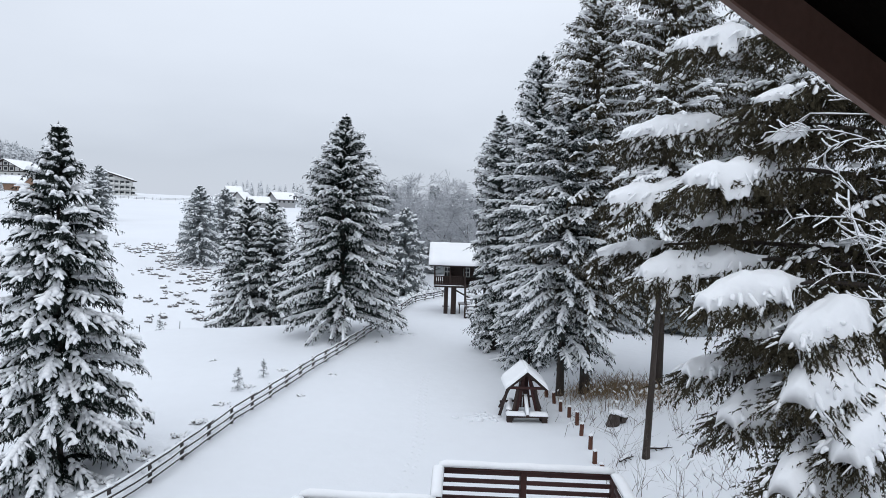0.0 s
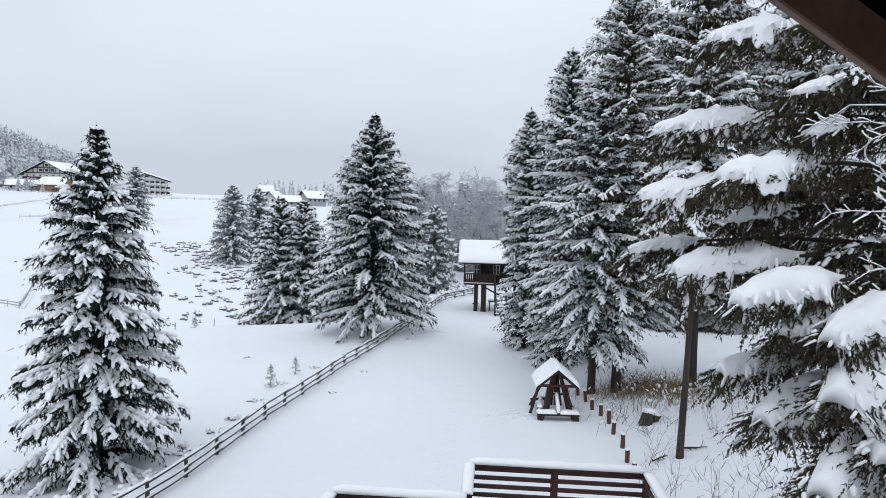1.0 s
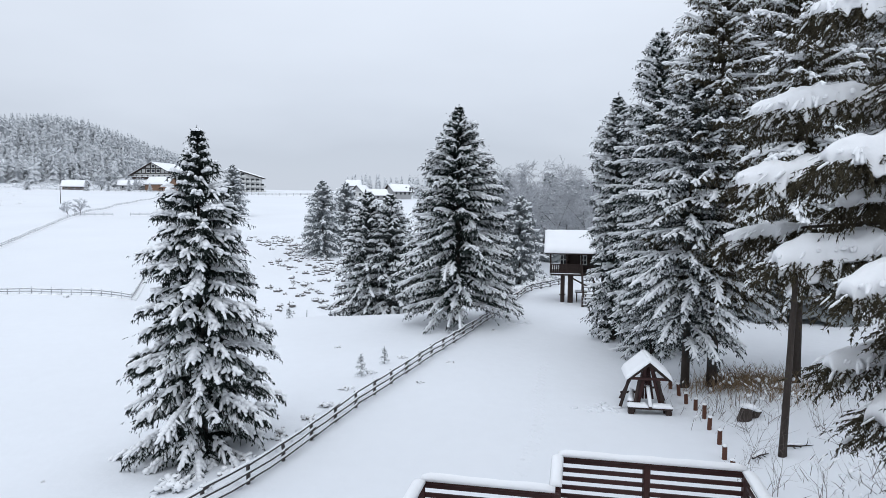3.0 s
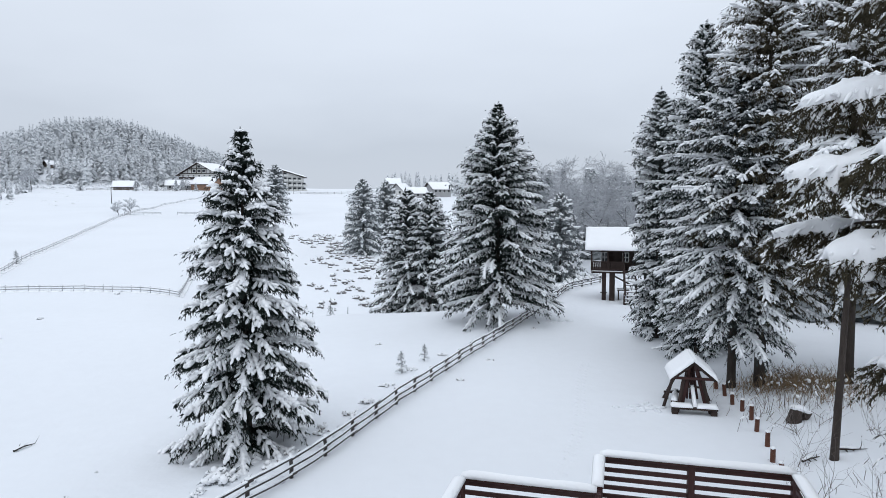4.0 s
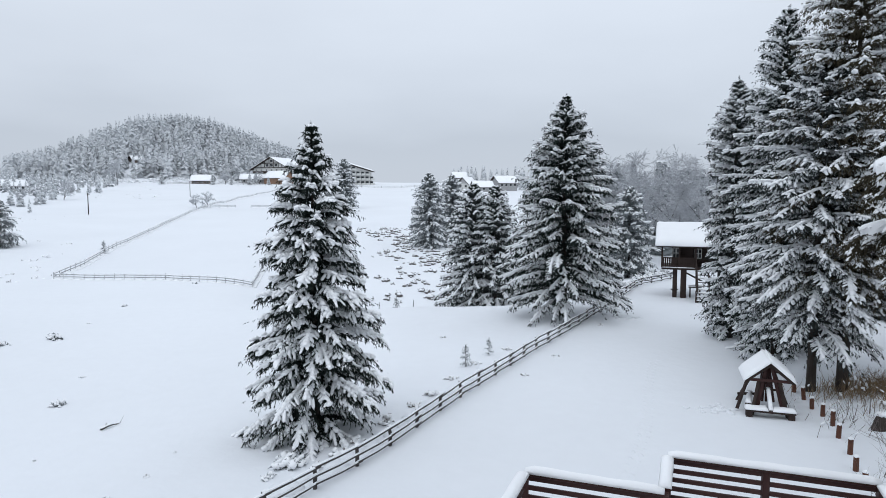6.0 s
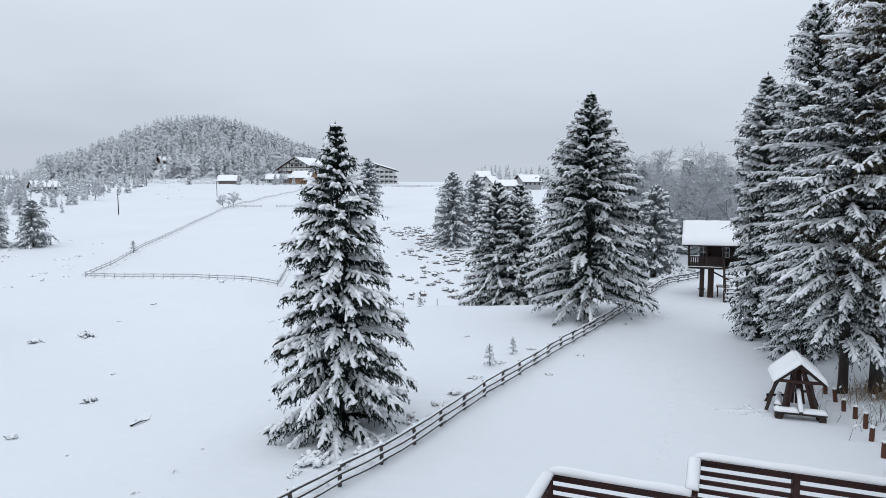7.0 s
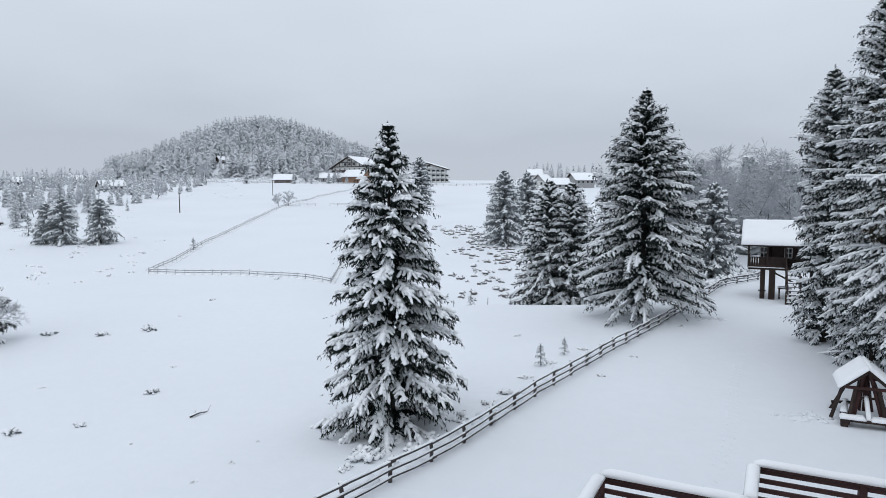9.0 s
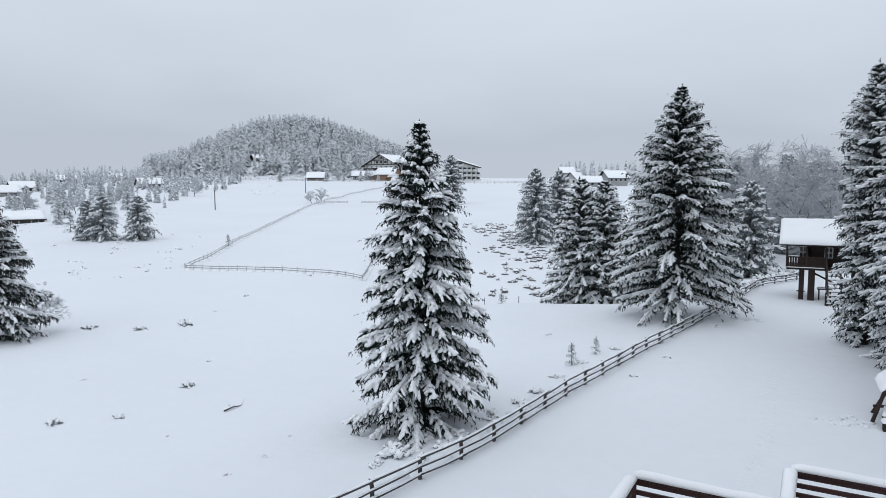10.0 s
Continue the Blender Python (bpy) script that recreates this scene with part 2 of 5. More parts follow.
def ground(x, y):
    d = math.hypot(x, y)
    az = math.degrees(math.atan2(x, y)) if d > 0.1 else 0.0
    side = left_of_fence(x, y)
    field = -1.1 * smooth(0.5, 14, side) * smooth(12, 30, d) * (1 - 0.5 * smooth(-16, -6, az) * (1 - smooth(56, 64, d)))
    # the dip behind the bank, then the long rise to the village
    dip = -2.9 * math.exp(-((d - 66) / (8 if d < 66 else 15)) ** 2) * smooth(-24, -12, az) * (1 - smooth(2, 9, az)) * smooth(1, 9, side)
    rise = 0.0
    if d > 78:
        s = d - 78
        rise = 0.0455 * (s + 12 * (math.exp(-s / 12) - 1)) if d < 470 else 0.0455 * (392 - 12) - 0.02 * (d - 470)
        rise = max(rise, -30)
    rise *= 1 - 0.55 * smooth(-38, -60, az) if az < -38 else 1.0
    knoll = 0.0
    if d > 300 and y > 0:
        knoll = 45 * math.exp(-(abs(az + 26.5) / (8.2 if az < -26.5 else 9.8)) ** 2.3) * smooth(440, 600, d) * (1 - smooth(640, 900, d))
    bank = 0.5 * smooth(11.2, 16, x - 0.12 * (y - 20)) * smooth(14, 19, y) * (1 - smooth(40, 60, y))
    bumps = 0.10 * noise.noise((x * 0.11, y * 0.11, 0.3)) + 0.035 * noise.noise((x * 0.45, y * 0.45, 1.7))
    if d < 400:
        bumps += smooth(70, 110, d) * 0.8 * noise.noise((x * 0.03, y * 0.03, 5.0))
    well = -0.4 * math.exp(-((x + 6.5) ** 2 + (y - 23.4) ** 2) / 5.8)
    return field + dip + rise + knoll + bank + well + bumps * smooth(3, 12, d)


def on(az, d):
    x, y = polar(az, d)
    return x, y, ground(x, y)


def build_ground():
    radii = [1.5]
    while radii[-1] < 3800:
        r = radii[-1]
        radii.append(r + max(0.3, r * (0.018 if r < 120 else 0.03)))
    angles = []
    a = -180.0
    while a < 180:
        angles.append(a)
        a += 0.5 if -56 < a < 56 else 3.0
    n = len(angles)
    vs = [(0, 0, ground(0, 0.01))]
    for r in radii:
        for a in angles:
            vs.append((*polar(a, r), ground(*polar(a, r))))
    fs = [(0, 1 + (k + 1) % n, 1 + k) for k in range(n)]
    for i in range(len(radii) - 1):
        for k in range(n):
            j = (k + 1) % n
            fs.append((1 + i * n + k, 1 + i * n + j, 1 + (i + 1) * n + j, 1 + (i + 1) * n + k))
    ob = new("ground", mesh("ground", vs, fs, FIELD, True))
    tagged(ob, "rolling ground under deep fresh untrodden snow", "ground", kind="structure")


build_ground()


# ---- spruces ----
def unit(a):
    return a / np.maximum(np.linalg.norm(a, axis=-1, keepdims=True), 1e-9)


LUMP = {2: (np.array([0.13, 0.8]), np.array([0.95, 0.9])), 3: (np.array([0.07, 0.42, 0.86]), np.array([0.72, 1.0, 0.78]))}


def lump_faces(sides, rings):
    f = []
    for k in range(sides):
        j = (k + 1) % sides
        f += [(0, 1 + j, 1 + k)]
        for r in range(0, sides * (rings - 1), sides):
            f += [(1 + r + k, 1 + r + j, 1 + r + sides + j), (1 + r + k, 1 + r + sides + j, 1 + r + sides + k)]
        f += [(1 + (rings - 1) * sides + k, 1 + (rings - 1) * sides + j, 1 + rings * sides)]
    return np.array(f)


def lumps(start, along, length, wide, high, rng, rough=0.25, sides=5):
    """Rounded rolls of snow, as one set of triangles."""
    n = len(start)
    rings = 3 if sides > 4 else 2
    at, fat = LUMP[rings]
    ring = np.arange(sides)[None] * 2 * math.pi / sides + math.pi / 2 + 0.2 * rng.standard_normal((n, 1))
    cy, cz = np.cos(ring)[:, None] * np.ones((n, 1, 1)), np.sin(ring)[:, None] * np.ones((n, 1, 1))
    side = unit(np.cross(along, [0, 0, 1.0]))
    up = unit(np.cross(side, along))
    r = fat[None, :, None] * (1 + rough * rng.standard_normal((n, rings, sides)).clip(-1.5, 1.5) * 0.6)
    y = r * cy * wide[:, None, None]
    z = r * np.where(cz > 0, cz, cz * 0.45) * high[:, None, None]
    body = start[:, None, None] + along[:, None, None] * (at[None, :, None, None] * length[:, None, None, None]) + side[:, None, None] * y[..., None] + up[:, None, None] * z[..., None]
    v = np.concatenate([start[:, None], body.reshape(n, rings * sides, 3), (start + along * length[:, None])[:, None]], 1)
    f = lump_faces(sides, rings)[None] + (np.arange(n) * (rings * sides + 2))[:, None, None]
    return v.reshape(-1, 3), f.reshape(-1, 3)


def blades(start, along, length, count, size, width, rng, hang=0.5):
    """Sprays of needles round twigs, each a slim triangle."""
    n = len(start)
    t = rng.random((n, count))
    p = start[:, None] + along[:, None] * (t * length[:, None])[..., None]
    d = along[:, None] * 0.6 + rng.standard_normal((n, count, 3)) * [0.45, 0.45, 0.22]
    d[..., 2] -= hang * (0.3 + 0.7 * rng.random((n, count)))
    d = unit(d)
    s = unit(np.cross(d, rng.standard_normal((n, count, 3))))
    ln = (np.broadcast_to(size, n)[:, None] * (0.6 + 0.8 * rng.random((n, count))))[..., None]
    w = width * (0.7 + 0.6 * rng.random((n, count)))[..., None]
    v = np.stack([p + s * w, p - s * w, p + d * ln], 2)
    m = n * count
    return v.reshape(-1, 3), np.arange(m * 3).reshape(m, 3)


def join_sets(sets):
    """Several sets of places and triangles as one."""
    V, F, k = [], [], 0
    for v, f in sets:
        V.append(v), F.append(f + k)
        k += len(v)
    return np.concatenate(V), np.concatenate(F)


def boughs(rng, base, az, length, lift, droop, step, thick, snow=0.9, blade=9, size=0.16, width=0.02, hang=1.0, breadth=0.21, most=0.4, inner=0.25, sides=5, curtain=3, flecks=0.25, clump=6.0):
    """Needles and snow of a set of boughs. Each is a drooping spine with side twigs in a fan; snow lies in rolls that meet along the spine and part into fingers at the rim."""
    S, A, L, K, W, SS, SA, SL, SW = [], [], [], [], [], [], [], [], []
    up1 = np.array([0, 0, 1.0])
    for b, a, l, up, dr in zip(base, az, length, lift, droop):
        out = np.array([math.cos(a), math.sin(a), 0.0])
        lat = np.array([-out[1], out[0], 0.0])
        bend = rng.normal() * 0.10 * l
        n = max(3, int(l / step))
        s = np.concatenate([0.08 + 0.9 * (np.arange(n) + 0.4 * rng.random(n)) / n, 0.08 + 0.9 * (np.arange(n) + 0.5 + 0.4 * rng.random(n)) / n]).clip(0, 0.98)
        side = np.repeat([1.0, -1.0], n)
        spine = lambda q: b + out * (q * l)[:, None] + lat * (bend * q * q)[:, None] + up1 * (l * (up * q - dr * q * q))[:, None]
        slope = up - 2 * dr * s
        half = min(breadth * l + 0.05, most) * np.where(s < 0.5, (s / 0.5) ** 0.6, ((1 - s) / 0.5).clip(0.12, 1) ** 0.65)
        fan = np.radians(60 - 30 * s + 13 * rng.standard_normal(2 * n)).clip(0.25, 1.5)
        tl = half / np.sin(fan) * (0.5 + 0.85 * rng.random(2 * n)) + 0.03
        d = out * np.cos(fan)[:, None] + lat * (side * np.sin(fan))[:, None]
        d[:, 2] += slope * np.cos(fan) - 0.12 - 0.6 * rng.random(2 * n)
        heavy = np.clip(snow + 0.22 * rng.standard_normal(), 0.15, 1.0)
        fat = thick * min(1.0, 0.48 + 0.45 * l)
        S.append(spine(s)), A.append(unit(d)), L.append(tl), W.append(fat * (0.75 + 0.5 * rng.random(2 * n)))
        K.append(rng.random(2 * n) < heavy * np.clip((s - 0.6 * inner) / (0.8 * inner + 1e-6), 0.05, 1))
        m = max(2, int(l / (step * 1.7)))
        q = inner * 0.8 + (1 - inner * 0.8) * np.arange(m) / m
        SS.append(spine(q)), SA.append(unit(out + up1 * (up - 2 * dr * q)[:, None] + lat * (2 * bend / l * q)[:, None]))
        SL.append(np.full(m, 1.5 * l * (1 - inner * 0.8) / m)), SW.append(np.where(rng.random(m) < heavy + 0.1, fat * (1.15 + 0.75 * rng.random(m)), 0.01))
    S, A, L, K, W, SS, SA, SL, SW = map(np.concatenate, (S, A, L, K, W, SS, SA, SL, SW))
    needles = [blades(S - up1 * (0.5 * W)[:, None], A, L * 1.05, blade, size * np.clip(0.5 + W / thick * 0.5, 0.4, 1.1), width, rng, hang)]
    # short twigs hanging below the fan
    pick = rng.random(len(S)) < 0.8
    hs = (S + A * (L * rng.random(len(L)))[:, None] - up1 * (0.4 * W)[:, None])[pick]
    hd = unit(A * 0.45 + rng.standard_normal(A.shape) * [0.25, 0.25, 0.1] - up1 * 0.9)[pick]
    hl = size * (1.1 + 1.5 * rng.random(len(hs)))
    needles.append(blades(hs, hd, hl, curtain * 2, size * 0.9, width, rng, 0.6))
    k = K
    roll = np.minimum(L * (0.55 + 0.35 * rng.random(len(L))) + 0.4 * W, clump * W)
    first = np.maximum(L - roll, 0) * 0.55 * rng.random(len(L))
    white = [lumps((S + A * first[:, None] + up1 * (0.35 * W)[:, None])[k], A[k], roll[k], W[k], W[k] * (0.6 + 0.3 * rng.random(k.sum())), rng, 0.22, sides)]
    k = SW > 0.012
    white.append(lumps((SS + up1 * (0.45 * SW)[:, None])[k], SA[k], SL[k], SW[k], SW[k] * 0.85, rng, 0.2, sides))
    if flecks:
        c = rng.random(len(hs)) < flecks
        m = int(c.sum())
        white.append(lumps(hs[c] + hd[c] * 0.03, hd[c], hl[c] * 0.8, thick * (0.25 + 0.3 * rng.random(m)), thick * (0.25 + 0.2 * rng.random(m)), rng, 0.2, 3))
    return join_sets(needles), join_sets(white)


CONE = ((0.0, 0.01), (0.05, 0.06), (0.1, 0.15), (0.2, 0.34), (0.3, 0.46), (0.45, 0.59), (0.65, 0.8), (0.85, 1.0), (1.0, 0.96))
BLUNT = ((0.0, 0.03), (0.05, 0.18), (0.14, 0.55), (0.3, 0.88), (0.5, 1.0), (0.8, 1.0), (1.0, 0.85))
SLIM = ((0.0, 0.02), (0.05, 0.16), (0.13, 0.38), (0.28, 0.62), (0.5, 0.82), (0.8, 1.0), (1.0, 0.85))


def spruce(name, seed, tall, wide, clear=0.4, gap=0.5, per=7, step=0.13, snow=0.9, thick=0.06, blade=9, size=0.16, width=0.02, needle=None, trunk_r=0.16, sag=0.4, shape=CONE, hang=1.0, lean=(0, 0), inner=0.25, breadth=0.21, most=0.4, sides=5, curtain=3, flecks=0.25, fill=22, clump=6.0, uneven=0.24):
    """One spruce at the origin: trunk, needles and the snow on them."""
    rng = np.random.default_rng(seed)
    base, az, ln, up, dr = [], [], [], [], []
    xs, ys = zip(*shape)
    h, turn = clear, 0.0
    while h < tall - 0.12:
        rel = (h - clear) / (tall - clear)
        reach = wide * float(np.interp(1 - rel, xs, ys))
        count = max(4, round(per * min(1.0, 0.55 + 0.6 * reach / wide)))
        for k in range(count):
            turn += 2.399963
            l = reach * (0.70 + 0.36 * rng.random()) * (1 + uneven * noise.noise((math.cos(turn) * 1.3 + seed, math.sin(turn) * 1.3, h * 0.55))) + 0.05
            base.append((lean[0] * h / tall, lean[1] * h / tall, h + 0.35 * gap * rng.standard_normal() * min(1, 3 * (1 - rel))))
            az.append(turn + 0.25 * rng.standard_normal())
            ln.append(l)
            up.append(0.10 + 0.5 * rel ** 2.2 + 0.10 * rng.standard_normal())
            dr.append(sag * (1 - 0.75 * rel) * (0.7 + 0.6 * rng.random()))
        h += gap * (1.1 - 0.62 * rel)
    base = np.array(base)
    needles, white = boughs(rng, base, az, ln, up, dr, step, thick, snow, blade, size, width, hang, breadth, most, inner, sides, curtain, flecks, clump)
    top = np.array([(lean[0], lean[1], tall - 0.5 + 0.16 * i) for i in range(3)])
    leader = blades(top, np.tile([0, 0, 1.0], (3, 1)), np.full(3, 0.2), 14, 0.12, 0.016, rng, 0.0)
    # the dark inner twigs round the trunk
    aa, la = np.array(az), np.array(ln)
    inside = unit(np.stack([np.cos(aa), np.sin(aa), np.array(up) - 0.6 * np.array(dr) - 0.1], -1))
    filling = blades(base, inside, la * 0.62, fill, size * 1.7, width * 1.6, rng, 1.2)
    trunk = Build().tube([(lean[0] * s, lean[1] * s, tall * s - (0.4 if s == 0 else 0)) for s in (0, 0.03, 0.2, 0.4, 0.6, 0.8, 0.985)], [trunk_r * k for k in (1.35, 1.1, 0.9, 0.7, 0.5, 0.28, 0.04)], 12)
    return (trunk.mesh(name + "_trunk", BARK, True), mesh_np(name + "_crown", *join_sets([needles, leader, filling]), needle or NEEDLE), mesh_np(name + "_snow", *white, SNOW, True))


def plant(meshes, az, d, label, turn=0.0, scale=1.0, z=None, group="", name="spruce_tree"):
    x, y, g = on(az, d)
    tree = thing(name, pose(x, y, g if z is None else z, 0, 0, turn) @ Matrix.Scale(scale, 4), label, "tree", group)
    part("trunk", meshes[0], tree)
    tagged(part("crown", meshes[1], tree), kind="stuff")
    tagged(part("snow_load", meshes[2], tree, "fresh snow lying on the boughs"), kind="stuff")
    return tree


def top_at(az, d, slope):
    """Height over the ground of a top seen at that slope over the eye's level."""
    return EYE + slope * d - on(az, d)[2]


d1 = 24.3
LONE = spruce("lone_spruce", 11, top_at(-15.6, d1, 0.1025), 2.9, 0.75, 0.5, 10, 0.12, 0.8, 0.07, 14, 0.12, 0.017, sag=0.36, inner=0.36, clump=11, curtain=5, fill=34)
plant(LONE, -15.6, d1, "tall snow-laden spruce standing alone beside the rail fence")
PATH_TREE = spruce("path_spruce", 12, top_at(6.1, 46.5, 0.1455), 5.0, 1.5, 0.54, 12, 0.2, 0.88, 0.07, 8, 0.15, 0.026, sides=4, sag=0.28, inner=0.35, most=0.5, fill=40, trunk_r=0.24)
plant(PATH_TREE, 6.1, 46.5, "broad snowy spruce beside the fence at the bend")
PAIR = spruce("slim_spruce", 13, top_at(-1.7, 62, 0.0145), 3.3, 0.3, 0.62, 9, 0.3, 1.0, 0.09, 7, 0.2, 0.038, needle=GROVE_NEEDLE, shape=SLIM, sides=4, flecks=0.1, sag=0.32, inner=0.3, most=0.5)
plant(PAIR, -1.7, 62, "snowy spruce in a close pair beyond the bank", group="spruces beyond the bank")
plant(PAIR, 0.2, 61, "snowy spruce in a close pair beyond the bank", 130, 0.95, group="spruces beyond the bank")
# its needle colour carries the haze over the heath slope
MIST = spruce("far_spruce", 14, top_at(-5.6, 108, 0.031), 3.5, 0.3, 0.8, 9, 0.5, 0.85, 0.12, 7, 0.3, 0.065, needle=FROST_HAZE, sides=4, flecks=0, shape=SLIM, sag=0.35, most=0.8)
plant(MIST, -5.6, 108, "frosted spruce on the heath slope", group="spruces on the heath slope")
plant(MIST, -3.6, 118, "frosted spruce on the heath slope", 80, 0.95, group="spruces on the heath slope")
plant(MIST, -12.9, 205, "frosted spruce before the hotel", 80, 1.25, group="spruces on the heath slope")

# the wood on the right
GROVE = spruce("grove_spruce", 15, top_at(22.8, 38.5, 0.248), 2.9, 0.5, 0.56, 9, 0.19, 0.95, 0.064, 8, 0.12, 0.022, sides=4, flecks=0.12, shape=SLIM, sag=0.28, inner=0.3, most=0.5, uneven=0.5)
plant(GROVE, 22.8, 38.5, "tall frosted spruce in the grove beside the clearing", group="grove spruces")
EDGE = spruce("edge_spruce", 21, top_at(19.5, 42.5, 0.16), 1.75, 0.5, 0.5, 8, 0.18, 0.95, 0.066, 8, 0.13, 0.024, sides=4, flecks=0.12, needle=GROVE_NEEDLE, shape=BLUNT, sag=0.28, inner=0.2, most=0.45, uneven=0.5)
plant(EDGE, 19.5, 42.5, "slim frosted spruce at the edge of the grove", 200, group="grove spruces")
GROVE2 = spruce("grove_spruce_b", 16, top_at(27.4, 32.1, 0.345), 3.2, 3.7, 0.6, 9, 0.19, 0.8, 0.064, 9, 0.13, 0.021, sides=4, flecks=0.12, needle=NEEDLE_WARM, shape=SLIM, sag=0.33, inner=0.35, trunk_r=0.22, most=0.5, uneven=0.5)
plant(GROVE2, 27.45, 32.1, "tall dark spruce with a bare lower trunk in the grove", group="grove spruces")
GROVE3 = spruce("grove_spruce_c", 17, top_at(24.7, 32.0, 0.2), 3.3, 2.5, 0.52, 9, 0.17, 0.88, 0.06, 9, 0.11, 0.02, sides=4, flecks=0.15, needle=GROVE_NEEDLE, shape=SLIM, sag=0.34, inner=0.2, trunk_r=0.18, most=0.5, uneven=0.5)
plant(GROVE3, 25.4, 32.0, "frosted spruce with drooping boughs behind the shelter", group="grove spruces")
plant(GROVE2, 33.3, 33.5, "very tall dark spruce deep in the grove", 77, 1.25, group="grove spruces")
plant(GROVE2, 40.5, 34, "tall dark spruce deep in the grove", 150, 1.1, group="grove spruces")
plant(MIST, 11.5, 73, "snowy spruce beyond the fence near the hut", 50, 0.8, group="spruces beyond the bank")
THIN = spruce("thin_spruce", 18, 15, 2.2, 6.6, 0.55, 7, 0.14, 0.85, 0.06, 12, 0.12, 0.015, needle=NEEDLE_WARM, trunk_r=0.115, sag=0.4, shape=SLIM, lean=(0.7, 0.3))
plant(THIN, 32.8, 24.2, "slender spruce with a long bare trunk", group="grove spruces")

LEFT = spruce("left_spruce", 20, top_at(-48.5, 51, 0.0), 3.4, 0.3, 0.6, 10, 0.24, 0.85, 0.075, 8, 0.2, 0.032, needle=GROVE_NEEDLE, sides=4, sag=0.36, inner=0.3)
plant(LEFT, -48.3, 51, "dark spruce at the edge of the open field")


# ---- pillows of snow on the near boughs ----
def bough_line(tip, root, arch):
    """A bough's spine: out from the trunk, over an arch, then down to its tip."""
    return lambda q: root.lerp(tip, q) + Vector((0, 0, arch * (max(0.0, math.sin(math.pi * min(1.0, 0.12 + 0.88 * q))) ** 0.8 - 0.368 * (1 - q))))


def pillow(line, lat, length, wide, thick, seed, cover, nu=76, nv=24):
    """A thick blanket of snow over the outer part of one bough: a smooth puffed top whose rim hangs down in fingers."""
    vs, fs = [], []
    pitch = length * cover / 0.15
    for layer in (0, 1):
        for i in range(nu + 1):
            u = i / nu
            mid = line(1 - cover + cover * u)
            body = math.sin(math.pi * (0.004 + 0.93 * u ** 0.85)) ** 0.5 * (0.12 + 0.88 * smooth(0.0, 0.4, u))
            for j in range(nv + 1):
                v = 2 * j / nv - 1
                sgn = 1 if v > 0 else -1
                wave = noise.noise((u * pitch * 0.55 + seed, sgn * 7.3, seed)) + 0.55 * noise.noise((u * pitch * 1.3, sgn * 3.1 + seed, 2.0))
                finger = smooth(-0.28, 0.42, wave)
                w = wide * body * (0.9 + 0.3 * noise.noise((u * 2.6, seed, sgn * 0.9)))
                rim = abs(v)
                reach = w * (min(rim, 0.7) + max(0.0, rim - 0.7) * (0.25 + 0.9 * finger))
                hang = 0.42 * wide * rim ** 2 + (max(0.0, rim - 0.6) / 0.4) ** 1.3 * (0.02 + 0.22 * finger * min(1.0, wide / 0.4))
                puff = thick * math.sqrt(max(0.0, 1 - rim ** 3.0)) * body * (0.95 + 0.5 * noise.noise((mid.x * 2.2 + lat.x * v * wide * 2, mid.y * 2.2 + lat.y * v * wide * 2, seed + mid.z)) + 0.25 * noise.noise((u * 9, v * 3.5, seed)) + 0.35 * (finger - 0.5) * smooth(0.25, 0.8, rim))
                low = 0.03 + 0.04 * (1 - rim)
                vs.append(mid + lat * (reach * sgn) + Vector((0, 0, (puff if layer == 0 else -low) - hang)))
    n = (nu + 1) * (nv + 1)
    at = lambda i, j, l: l * n + i * (nv + 1) + j
    for i in range(nu):
        for j in range(nv):
            fs.append((at(i, j, 0), at(i + 1, j, 0), at(i + 1, j + 1, 0), at(i, j + 1, 0)))
            fs.append((at(i, j + 1, 1), at(i + 1, j + 1, 1), at(i + 1, j, 1), at(i, j, 1)))
    for i in range(nu):
        fs.append((at(i, 0, 1), at(i + 1, 0, 1), at(i + 1, 0, 0), at(i, 0, 0)))
        fs.append((at(i + 1, nv, 1), at(i, nv, 1), at(i, nv, 0), at(i + 1, nv, 0)))
    for j in range(nv):
        fs.append((at(0, j + 1, 1), at(0, j, 1), at(0, j, 0), at(0, j + 1, 0)))
        fs.append((at(nu, j, 1), at(nu, j + 1, 1), at(nu, j + 1, 0), at(nu, j, 0)))
    return vs, fs


NEAR_AT = (50.5, 13.2)


